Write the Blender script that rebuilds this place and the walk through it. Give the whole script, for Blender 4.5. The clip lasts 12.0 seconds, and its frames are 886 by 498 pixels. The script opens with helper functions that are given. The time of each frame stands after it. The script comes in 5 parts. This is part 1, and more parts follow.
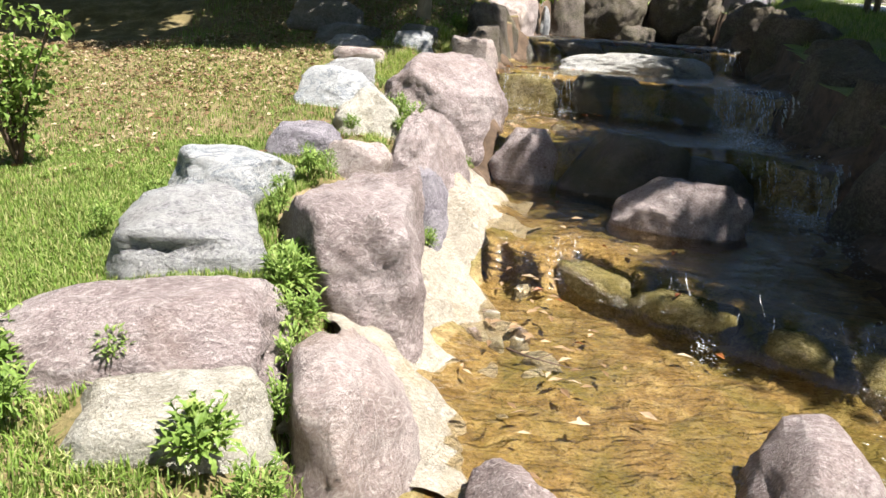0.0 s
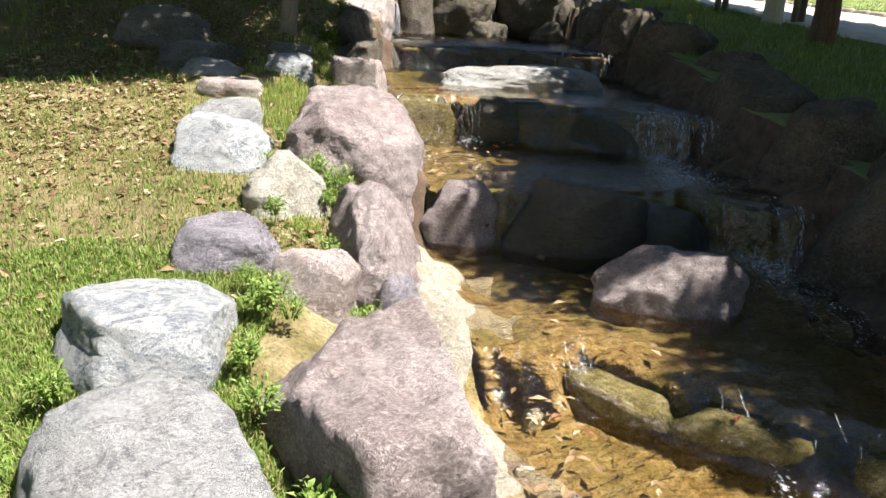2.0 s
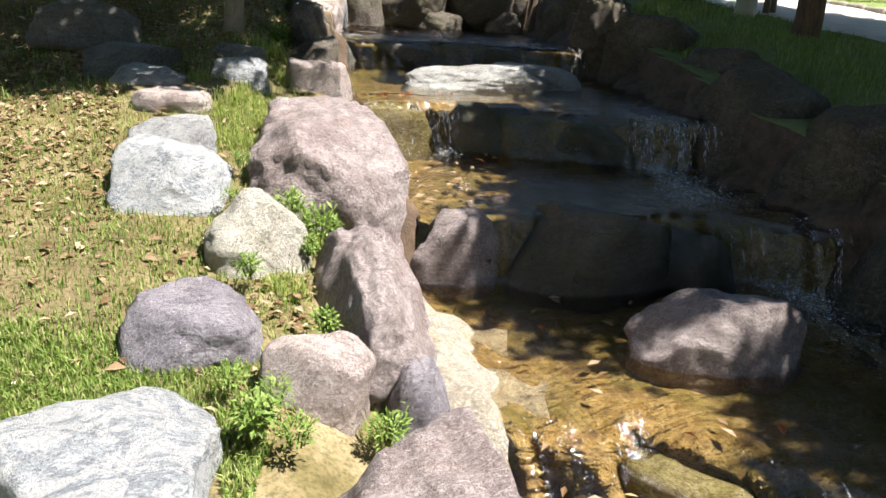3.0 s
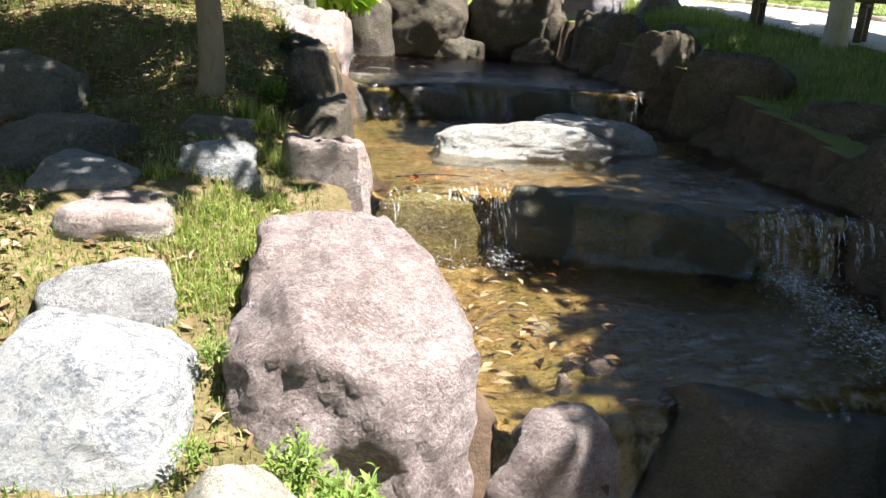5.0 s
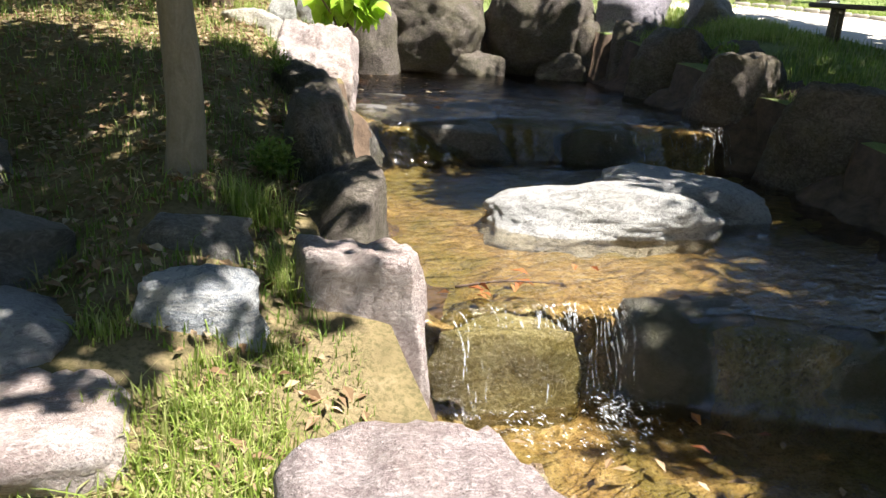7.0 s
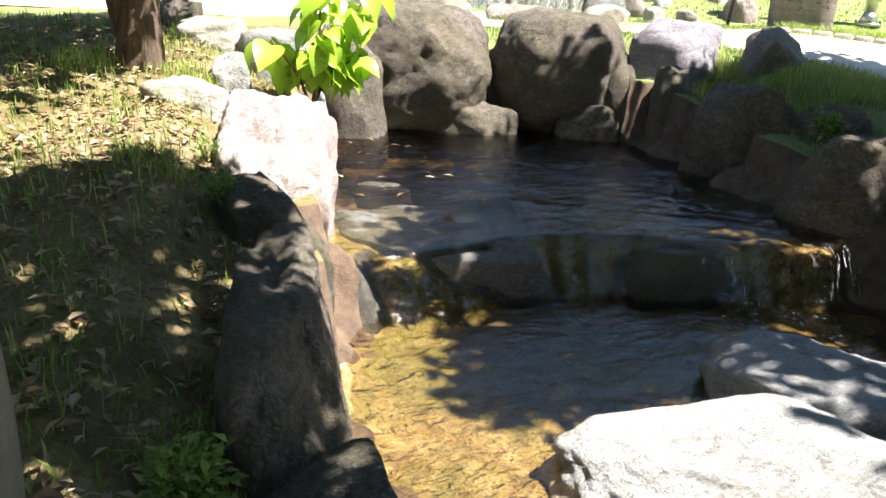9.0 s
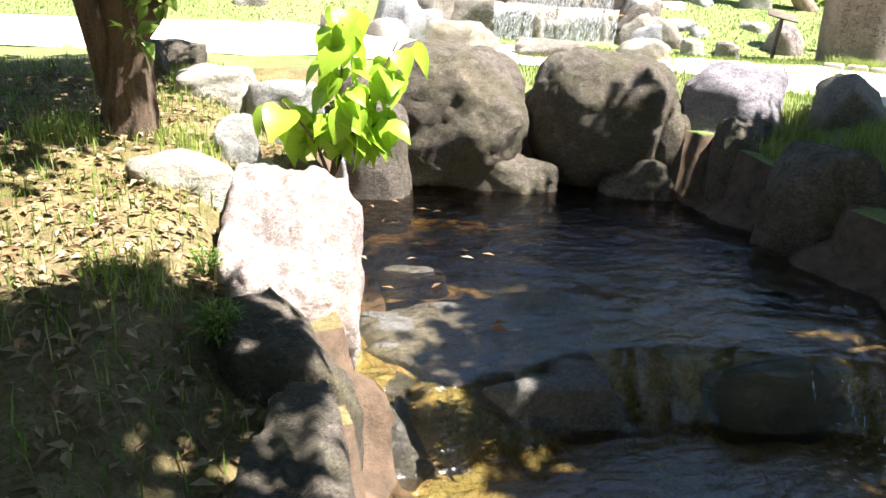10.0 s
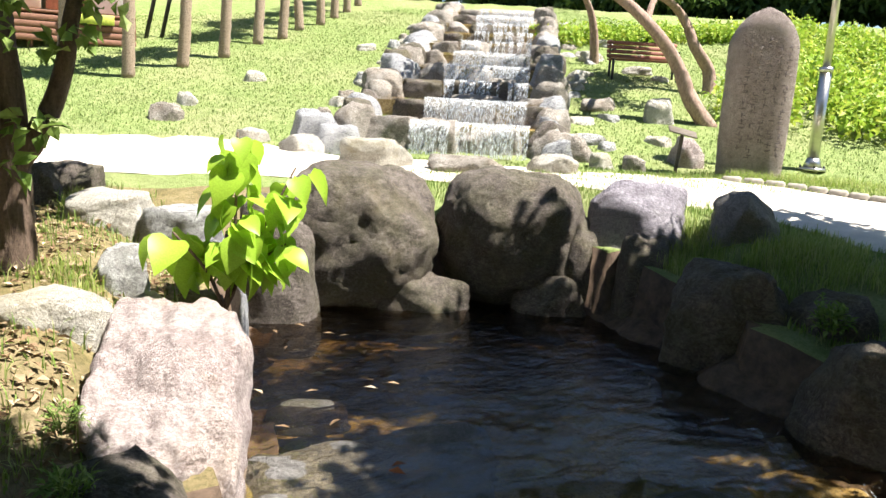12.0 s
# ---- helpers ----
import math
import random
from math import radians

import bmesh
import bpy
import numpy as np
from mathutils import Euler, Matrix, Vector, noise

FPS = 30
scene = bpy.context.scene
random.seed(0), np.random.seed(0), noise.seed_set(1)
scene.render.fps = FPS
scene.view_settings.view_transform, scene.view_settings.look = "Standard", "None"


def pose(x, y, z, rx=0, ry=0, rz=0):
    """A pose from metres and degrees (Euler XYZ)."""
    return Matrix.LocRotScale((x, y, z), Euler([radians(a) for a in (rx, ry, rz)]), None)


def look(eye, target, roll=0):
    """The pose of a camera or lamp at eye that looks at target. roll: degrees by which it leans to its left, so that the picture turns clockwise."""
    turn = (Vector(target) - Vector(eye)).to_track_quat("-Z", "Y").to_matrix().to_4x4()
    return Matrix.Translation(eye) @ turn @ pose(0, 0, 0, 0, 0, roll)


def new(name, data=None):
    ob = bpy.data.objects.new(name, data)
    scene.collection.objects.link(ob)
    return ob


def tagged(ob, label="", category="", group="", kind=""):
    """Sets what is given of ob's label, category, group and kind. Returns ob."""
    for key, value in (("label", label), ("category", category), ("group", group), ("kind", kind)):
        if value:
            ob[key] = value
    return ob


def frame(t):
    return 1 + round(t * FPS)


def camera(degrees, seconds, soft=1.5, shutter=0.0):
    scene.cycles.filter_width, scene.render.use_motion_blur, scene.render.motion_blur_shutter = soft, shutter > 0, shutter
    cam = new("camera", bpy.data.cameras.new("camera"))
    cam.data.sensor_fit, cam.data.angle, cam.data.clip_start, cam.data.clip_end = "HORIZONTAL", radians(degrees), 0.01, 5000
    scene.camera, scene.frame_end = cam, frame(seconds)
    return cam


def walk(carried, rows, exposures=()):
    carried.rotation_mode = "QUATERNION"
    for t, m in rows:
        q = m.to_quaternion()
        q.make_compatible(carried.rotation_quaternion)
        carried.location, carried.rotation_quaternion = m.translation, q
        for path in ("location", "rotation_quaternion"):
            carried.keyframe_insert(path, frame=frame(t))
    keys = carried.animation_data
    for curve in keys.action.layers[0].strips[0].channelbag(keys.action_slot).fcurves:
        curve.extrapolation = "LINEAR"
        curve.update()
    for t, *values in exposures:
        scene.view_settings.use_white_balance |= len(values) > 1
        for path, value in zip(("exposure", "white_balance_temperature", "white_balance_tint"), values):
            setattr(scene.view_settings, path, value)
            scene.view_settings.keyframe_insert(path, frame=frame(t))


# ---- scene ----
cam = camera(60.4, 12.0)
METRES, EYE, TILT, LEAN, TURN = 10.0, 1.5, -17.0, -3.5, 0.0
ROWS = [
    (0.0, 0.0, 0.0, 0.0, 0.0, 0.0, -0.0),
    (0.5, -0.0268, 0.0167, 0.0268, -3.07, -0.38, 0.98),
    (1.0, -0.0598, 0.0404, 0.0481, -6.43, -0.88, 2.01),
    (1.5, -0.0715, 0.0752, 0.0615, -10.59, -1.54, 3.27),
    (2.0, -0.0829, 0.1173, 0.0815, -14.45, -2.68, 4.49),
    (2.5, -0.0982, 0.1605, 0.0995, -17.41, -3.64, 5.31),
    (3.0, -0.0956, 0.2086, 0.1159, -19.52, -4.2, 5.95),
    (3.5, -0.0923, 0.2566, 0.1367, -20.58, -4.45, 6.31),
    (5.5, -0.0503, 0.4329, 0.214, -19.8, -4.07, 6.42),
    (6.0, -0.0425, 0.4754, 0.2309, -19.9, -4.28, 6.43),
    (6.5, -0.0501, 0.5126, 0.2433, -20.41, -4.5, 6.51),
    (7.0, -0.0472, 0.5539, 0.2585, -21.8, -4.84, 6.8),
    (9.0, 0.0113, 0.7427, 0.3518, -24.04, -5.66, 7.38),
    (9.5, 0.0189, 0.7963, 0.3748, -23.66, -5.42, 7.21),
    (10.0, 0.0324, 0.8271, 0.3967, -23.48, -4.67, 7.14),
    (10.5, 0.0431, 0.8311, 0.403, -23.35, -3.08, 7.1),
    (11.0, 0.0497, 0.8312, 0.4067, -23.66, -0.43, 7.08),
    (11.5, 0.0534, 0.8318, 0.4087, -25.44, 1.72, 7.47),
    (12.0, 0.0554, 0.8315, 0.4091, -28.77, 2.29, 8.17),
]
EXPOSURES = [(0.0, 1.57), (3.5, 1.57), (5.5, 1.88), (7.0, 1.85), (9.0, 2.25), (10.5, 2.2), (12.0, 1.76)]
walk(cam, [(t, pose(0, 0, EYE, TILT, LEAN, TURN) @ pose(METRES * x, METRES * y, METRES * z, 90 + pitch, roll, yaw)) for t, x, y, z, yaw, pitch, roll in ROWS], EXPOSURES)

# ---- light: a high sun to the right and a little behind, clear sky ----
SUN_AZIMUTH, SUN_HEIGHT = radians(124), radians(63)
SUN_WAY = Vector((math.sin(SUN_AZIMUTH) * math.cos(SUN_HEIGHT), math.cos(SUN_AZIMUTH) * math.cos(SUN_HEIGHT), math.sin(SUN_HEIGHT)))
world = bpy.data.worlds.new("sky")
scene.world = world
world.use_nodes = True
wn = world.node_tree.nodes
sky = wn.new("ShaderNodeTexSky")
sky.sky_type, sky.sun_disc = "NISHITA", False
sky.dust_density, sky.ozone_density = 0.3, 2.5
sky.sun_elevation, sky.sun_rotation = SUN_HEIGHT, SUN_AZIMUTH
wn["Background"].inputs["Strength"].default_value = 0.05
world.node_tree.links.new(sky.outputs["Color"], wn["Background"].inputs["Color"])
sun = new("sun", bpy.data.lights.new("sun", "SUN"))
sun.data.energy, sun.data.angle, sun.data.color = 5.0, radians(0.55), (1.0, 0.95, 0.88)
sun.matrix_world = look(SUN_WAY * 40, (0, 0, 0))


# ---- materials ----
class Nodes:
    """A small shorthand for building one node material."""

    def __init__(self, name):
        self.mat = bpy.data.materials.new(name)
        self.mat.use_nodes = True
        self.tree = self.mat.node_tree
        self.n = self.tree.nodes
        self.bsdf = self.n["Principled BSDF"]
        self.out = self.n["Material Output"]
        self.co = self.n.new("ShaderNodeTexCoord").outputs["Object"]

    def link(self, a, b):
        self.tree.links.new(a, b)

    def shift(self):
        """Object coordinates moved by a random step for each object."""
        info = self.n.new("ShaderNodeObjectInfo")
        mul = self.n.new("ShaderNodeMath")
        mul.operation = "MULTIPLY"
        mul.inputs[1].default_value = 37.0
        self.link(info.outputs["Random"], mul.inputs[0])
        add = self.n.new("ShaderNodeVectorMath")
        add.operation = "ADD"
        self.link(self.co, add.inputs[0])
        self.link(mul.outputs[0], add.inputs[1])
        self.co = add.outputs[0]
        self.rand = info.outputs["Random"]
        return self

    def noise(self, scale, detail=4.0, rough=0.55, distort=0.0, stretch=None):
        nd = self.n.new("ShaderNodeTexNoise")
        nd.inputs["Scale"].default_value = scale
        nd.inputs["Detail"].default_value = detail
        nd.inputs["Roughness"].default_value = rough
        nd.inputs["Distortion"].default_value = distort
        co = self.co
        if stretch:
            mp = self.n.new("ShaderNodeMapping")
            mp.inputs["Scale"].default_value = stretch
            self.link(co, mp.inputs["Vector"])
            co = mp.outputs[0]
        self.link(co, nd.inputs["Vector"])
        return nd.outputs["Fac"]

    def voronoi(self, scale, feature="F1", out="Distance"):
        nd = self.n.new("ShaderNodeTexVoronoi")
        nd.feature = feature
        nd.inputs["Scale"].default_value = scale
        self.link(self.co, nd.inputs["Vector"])
        return nd.outputs[out]

    def ramp(self, fac, *stops):
        nd = self.n.new("ShaderNodeValToRGB")
        el = nd.color_ramp.elements
        while len(el) < len(stops):
            el.new(0.5)
        for e, (p, c) in zip(el, stops):
            e.position = p
            e.color = (*c, 1) if isinstance(c, tuple) else (c, c, c, 1)
        self.link(fac, nd.inputs["Fac"])
        return nd.outputs["Color"]

    def mix(self, fac, a, b, kind="MIX"):
        nd = self.n.new("ShaderNodeMix")
        nd.data_type, nd.blend_type = "RGBA", kind
        for value, k in ((fac, 0), (a, 6), (b, 7)):
            if isinstance(value, (int, float)):
                nd.inputs[k].default_value = value if k == 0 else (value, value, value, 1)
            elif isinstance(value, tuple):
                nd.inputs[k].default_value = (*value, 1)
            else:
                self.link(value, nd.inputs[k])
        return nd.outputs[2]

    def set(self, color=None, rough=0.8, metal=0.0, spec=0.4, bumps=()):
        b = self.bsdf
        for key, value in (("Base Color", color), ("Roughness", rough), ("Metallic", metal), ("Specular IOR Level", spec)):
            if value is None:
                continue
            if isinstance(value, (int, float)):
                b.inputs[key].default_value = value
            elif isinstance(value, tuple):
                b.inputs[key].default_value = (*value, 1)
            else:
                self.link(value, b.inputs[key])
        last = None
        for height, dist, strength in bumps:
            nd = self.n.new("ShaderNodeBump")
            nd.inputs["Distance"].default_value = dist
            nd.inputs["Strength"].default_value = strength
            self.link(height, nd.inputs["Height"])
            if last:
                self.link(last, nd.inputs["Normal"])
            last = nd.outputs["Normal"]
        if last:
            self.link(last, b.inputs["Normal"])
        return self.mat


def rock_material(name, dark, mid, light, vein=0.0, veincol=(0.75, 0.75, 0.74), stain=(0.25, 0.17, 0.1), stainamt=0.35, rough=0.85, spec=0.25, moss=0.0):
    m = Nodes(name).shift()
    big = m.noise(2.3, 5, 0.6, 0.6)
    fine = m.noise(55, 5, 0.7, 0.5)
    grain = m.voronoi(150)
    streak = m.noise(7, 6, 0.7, 2.2, (1.0, 1.0, 2.6))
    fibre = m.noise(15, 6, 0.7, 3.0, (1.0, 2.2, 1.2))
    blot = m.noise(6.5, 6, 0.75, 0.8)
    col = m.ramp(m.mix(0.5, big, streak), (0.32, dark), (0.5, mid), (0.68, light))
    col = m.mix(m.ramp(blot, (0.5, 0.0), (0.66, 0.45)), col, tuple(c * 0.8 for c in dark))
    col = m.mix(m.ramp(blot, (0.34, 0.4), (0.46, 0.0)), col, light)
    col = m.mix(m.ramp(fibre, (0.5, 0.0), (0.64, 0.75)), col, tuple(min(1, c * 1.12) for c in light))
    col = m.mix(m.ramp(fibre, (0.34, 0.6), (0.44, 0.0)), col, tuple(c * 0.75 for c in dark))
    col = m.mix(m.ramp(fine, (0.32, 0.5), (0.44, 0.0)), col, tuple(c * 0.5 for c in dark))
    col = m.mix(m.ramp(grain, (0.03, 0.25), (0.2, 0.0)), col, tuple(c * 0.5 for c in dark))
    col = m.mix(m.ramp(m.noise(1.7, 4, 0.6, 1.0), (0.52, 0.0), (0.75, stainamt)), col, stain)
    if vein:
        v = m.noise(4.5, 8, 0.7, 2.2, (1, 1, 2.0))
        col = m.mix(m.ramp(v, (0.46, 0.0), (0.5, vein), (0.58, vein), (0.63, 0.0)), col, veincol)
    if moss:
        col = m.mix(m.ramp(m.noise(3.1, 5, 0.65), (0.42, 0.0), (0.6, moss)), col, (0.075, 0.085, 0.02))
    return m.set(col, rough, 0, spec, ((big, 0.1, 0.7), (blot, 0.06, 0.8), (streak, 0.04, 0.9), (fibre, 0.02, 0.8), (fine, 0.014, 1.0)))


ROCK = {
    "brown": rock_material("brown_granite", (0.205, 0.158, 0.155), (0.345, 0.28, 0.275), (0.55, 0.485, 0.475), stain=(0.22, 0.15, 0.11)),
    "pink": rock_material("pinkish_granite", (0.29, 0.22, 0.205), (0.445, 0.365, 0.345), (0.62, 0.555, 0.53), stain=(0.4, 0.28, 0.16)),
    "blue": rock_material("blue_grey_gneiss", (0.16, 0.175, 0.205), (0.31, 0.33, 0.36), (0.5, 0.52, 0.54), vein=0.75, veincol=(0.54, 0.54, 0.54), stain=(0.2, 0.2, 0.16), stainamt=0.2),
    "grey": rock_material("grey_gneiss", (0.16, 0.16, 0.175), (0.31, 0.31, 0.325), (0.52, 0.52, 0.525), vein=0.45, veincol=(0.48, 0.48, 0.47), stainamt=0.2),
    "purple": rock_material("purple_grey_slate", (0.16, 0.143, 0.168), (0.27, 0.245, 0.28), (0.43, 0.405, 0.435), stainamt=0.2),
    "pale": rock_material("pale_limestone", (0.32, 0.285, 0.23), (0.47, 0.44, 0.375), (0.62, 0.59, 0.53), stain=(0.4, 0.32, 0.14), stainamt=0.4),
    "white": rock_material("white_quartzite", (0.22, 0.215, 0.21), (0.36, 0.35, 0.34), (0.5, 0.495, 0.48), vein=0.4, veincol=(0.62, 0.62, 0.6), stain=(0.35, 0.3, 0.2), stainamt=0.25),
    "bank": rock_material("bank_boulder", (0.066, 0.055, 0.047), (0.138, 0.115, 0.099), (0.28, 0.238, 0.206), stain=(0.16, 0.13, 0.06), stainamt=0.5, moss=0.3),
    "wet": rock_material("wet_stream_rock", (0.05, 0.045, 0.04), (0.1, 0.09, 0.08), (0.22, 0.2, 0.18), stain=(0.1, 0.085, 0.02), stainamt=0.6, rough=0.28, spec=0.5, moss=0.35),
    "mossy": rock_material("mossy_wet_rock", (0.08, 0.062, 0.022), (0.2, 0.155, 0.05), (0.38, 0.32, 0.15), stain=(0.16, 0.13, 0.02), stainamt=0.6, rough=0.25, spec=0.5, moss=0.25),
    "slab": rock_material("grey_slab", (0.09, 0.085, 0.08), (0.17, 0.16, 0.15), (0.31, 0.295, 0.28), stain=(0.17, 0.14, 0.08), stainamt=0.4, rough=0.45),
    "cascade": rock_material("cascade_stone", (0.16, 0.135, 0.11), (0.3, 0.265, 0.225), (0.5, 0.46, 0.41), stain=(0.2, 0.13, 0.07), stainamt=0.5),
}


def lawn_material():
    m = Nodes("lawn_soil")
    big = m.noise(0.55, 4, 0.6, 0.4)
    mid = m.noise(3.5, 5, 0.65)
    fine = m.noise(45, 5, 0.7)
    col = m.ramp(mid, (0.3, (0.09, 0.075, 0.03)), (0.5, (0.2, 0.16, 0.075)), (0.7, (0.36, 0.285, 0.17)))
    col = m.mix(m.ramp(big, (0.45, 0.0), (0.62, 0.75)), col, (0.2, 0.155, 0.09))
    col = m.mix(m.ramp(fine, (0.35, 0.6), (0.55, 0.0)), col, (0.05, 0.055, 0.02))
    return m.set(col, 0.95, 0, 0.1, ((mid, 0.03, 0.8), (fine, 0.015, 1.0)))


def hill_material():
    m = Nodes("mown_lawn")
    big = m.noise(0.4, 4, 0.6, 0.4)
    mid = m.noise(6, 5, 0.7)
    fine = m.noise(60, 4, 0.7)
    col = m.ramp(mid, (0.3, (0.13, 0.18, 0.05)), (0.6, (0.25, 0.3, 0.115)))
    col = m.mix(m.ramp(big, (0.45, 0.0), (0.65, 0.6)), col, (0.3, 0.29, 0.15))
    col = m.mix(m.ramp(fine, (0.35, 0.5), (0.55, 0.0)), col, (0.06, 0.1, 0.015))
    return m.set(col, 0.95, 0, 0.1, ((mid, 0.04, 0.8), (fine, 0.02, 1.0)))


def leafy(name, a, b, c=None, rough=0.55, through_amount=0.35):
    """Foliage: colour changes from piece to piece, and light passes through it."""
    m = Nodes(name)
    isl = m.n.new("ShaderNodeNewGeometry").outputs["Random Per Island"]
    col = m.ramp(isl, (0.0, a), (0.55, b), (1.0, c or b))
    col = m.mix(m.ramp(m.noise(25, 3), (0.4, 0.3), (0.6, 0.0)), col, tuple(v * 0.6 for v in a))
    m.set(col, rough, 0, 0.3)
    tr = m.n.new("ShaderNodeBsdfTranslucent")
    mx = m.n.new("ShaderNodeMixShader")
    mx.inputs[0].default_value = through_amount
    m.link(col, tr.inputs["Color"])
    m.link(m.bsdf.outputs[0], mx.inputs[1])
    m.link(tr.outputs[0], mx.inputs[2])
    m.link(mx.outputs[0], m.out.inputs["Surface"])
    return m.mat


def bark_material(name, a, b, scale=14.0, stretch=(1, 1, 0.18), depth=0.02):
    m = Nodes(name).shift()
    s = m.noise(scale, 6, 0.65, 0.8, stretch)
    f = m.noise(scale * 4, 5, 0.7)
    col = m.ramp(m.mix(0.35, s, f), (0.32, a), (0.62, b))
    return m.set(col, 0.9, 0, 0.15, ((s, depth, 1.0), (f, depth * 0.3, 0.8)))


def wood_material(name, a, b):
    m = Nodes(name).shift()
    s = m.noise(9, 6, 0.6, 0.6, (0.25, 6, 6))
    return m.set(m.ramp(s, (0.3, a), (0.7, b)), 0.7, 0, 0.3, ((s, 0.004, 0.7),))


def water_material(name, tint, ripple, flow=(0.55, 1.3, 1.0)):
    m = Nodes(name)
    r1 = m.noise(7, 3, 0.55, 1.2, flow)
    r2 = m.noise(26, 3, 0.6, 0.8, flow)
    last = None
    for h, d, s in ((r1, 0.022 * ripple, 1.0), (r2, 0.005 * ripple, 1.0)):
        nd = m.n.new("ShaderNodeBump")
        nd.inputs["Distance"].default_value, nd.inputs["Strength"].default_value = d, s
        m.link(h, nd.inputs["Height"])
        if last:
            m.link(last, nd.inputs["Normal"])
        last = nd.outputs["Normal"]
    gl = m.n.new("ShaderNodeBsdfGlossy")
    gl.inputs["Roughness"].default_value = 0.04
    tr = m.n.new("ShaderNodeBsdfTransparent")
    tr.inputs["Color"].default_value = (*tint, 1)
    fr = m.n.new("ShaderNodeFresnel")
    fr.inputs["IOR"].default_value = 1.7
    m.link(last, fr.inputs["Normal"])
    m.link(last, gl.inputs["Normal"])
    mx = m.n.new("ShaderNodeMixShader")
    m.link(fr.outputs[0], mx.inputs[0])
    m.link(tr.outputs[0], mx.inputs[1])
    m.link(gl.outputs[0], mx.inputs[2])
    m.link(mx.outputs[0], m.out.inputs["Surface"])
    return m.mat


def foam_material(name, top):
    m = Nodes(name)
    m.set((0.85, 0.88, 0.9), 0.25, 0, 0.5)
    tr = m.n.new("ShaderNodeBsdfTransparent")
    mx = m.n.new("ShaderNodeMixShader")
    m.link(m.ramp(m.noise(60, 4, 0.7, 0.5, (1, 1, 0.15)), (0.44, 0.0), (0.66, top)), mx.inputs[0])
    m.link(tr.outputs[0], mx.inputs[1])
    m.link(m.bsdf.outputs[0], mx.inputs[2])
    m.link(mx.outputs[0], m.out.inputs["Surface"])
    return m.mat


def bed_material():
    m = Nodes("algae_stream_bed")
    a = m.noise(1.6, 5, 0.6, 0.8)
    b = m.noise(9, 6, 0.7, 0.6)
    f = m.noise(60, 5, 0.7)
    peb = m.voronoi(22, "SMOOTH_F1")
    col = m.ramp(b, (0.3, (0.11, 0.07, 0.027)), (0.48, (0.28, 0.195, 0.08)), (0.68, (0.45, 0.36, 0.19)))
    col = m.mix(m.ramp(a, (0.45, 0.0), (0.62, 0.8)), col, (0.17, 0.155, 0.045))
    col = m.mix(m.ramp(f, (0.36, 0.7), (0.5, 0.0)), col, (0.05, 0.035, 0.012))
    return m.set(col, 0.6, 0, 0.3, ((b, 0.05, 0.8), (peb, 0.02, 0.6), (f, 0.01, 1.0)))


def plain(name, color, rough=0.6, metal=0.0, scale=12.0, vary=0.3, depth=0.003):
    m = Nodes(name).shift()
    f = m.noise(scale, 5, 0.65)
    g = m.noise(scale * 7, 4, 0.6)
    lo = tuple(c * (1 - vary) for c in color)
    hi = tuple(min(1, c * (1 + vary)) for c in color)
    return m.set(m.ramp(f, (0.3, lo), (0.7, hi)), rough, metal, 0.35, ((f, depth, 0.6), (g, depth * 0.5, 0.6)))


M_LAWN, M_HILL, M_BED = lawn_material(), hill_material(), bed_material()
M_WATER = water_material("clear_brown_water", (0.93, 0.87, 0.73), 1.0)
M_DEEP = water_material("deep_dark_water", (0.45, 0.37, 0.27), 1.3)
M_FOAM = foam_material("broken_white_water", 0.6)
M_FALL = foam_material("bright_falling_water", 0.95)
M_GRASS = leafy("grass_blades", (0.11, 0.19, 0.03), (0.23, 0.34, 0.065), (0.46, 0.44, 0.2))
M_GRASS_FAR = leafy("sunny_grass", (0.12, 0.19, 0.04), (0.22, 0.3, 0.085), (0.34, 0.36, 0.15))
M_DRY = leafy("dry_leaves", (0.15, 0.085, 0.04), (0.33, 0.225, 0.13), (0.52, 0.42, 0.29), 0.7, 0.15)
M_WEED = leafy("weed_leaves", (0.12, 0.2, 0.035), (0.22, 0.33, 0.07), (0.35, 0.43, 0.13))
M_BIGLEAF = leafy("sapling_leaves", (0.25, 0.45, 0.03), (0.4, 0.6, 0.06), (0.5, 0.7, 0.1), 0.4, 0.5)
M_CROWN = leafy("tree_leaves", (0.05, 0.1, 0.02), (0.1, 0.18, 0.03), (0.18, 0.28, 0.05))
M_DARKCROWN = leafy("woodland_leaves", (0.02, 0.045, 0.012), (0.04, 0.08, 0.02), (0.08, 0.13, 0.03), 0.6, 0.2)
M_HEDGE = leafy("bright_shrub_leaves", (0.2, 0.32, 0.03), (0.34, 0.48, 0.06), (0.55, 0.58, 0.1))
M_NEEDLE = leafy("pine_needles", (0.04, 0.09, 0.02), (0.08, 0.15, 0.03), (0.14, 0.22, 0.05))
M_BARK = bark_material("dark_bark", (0.035, 0.025, 0.02), (0.17, 0.12, 0.09))
M_POST = bark_material("smooth_grey_bark", (0.15, 0.13, 0.1), (0.25, 0.22, 0.18), 20, (1, 1, 0.3), 0.006)
M_PALEBARK = bark_material("pale_grey_bark", (0.3, 0.29, 0.26), (0.45, 0.44, 0.4), 12, (1, 1, 0.4), 0.006)
M_PALM = bark_material("palm_trunk", (0.16, 0.11, 0.07), (0.42, 0.33, 0.25), 30, (1, 1, 1.4), 0.02)
M_PINE = bark_material("red_pine_bark", (0.16, 0.1, 0.075), (0.42, 0.3, 0.24), 18, (1, 1, 0.5), 0.02)
M_PATH = plain("sandy_path", (0.6, 0.54, 0.46), 0.95, 0, 3.0, 0.15, 0.01)
M_KERB = plain("stone_kerb", (0.3, 0.27, 0.23), 0.9)
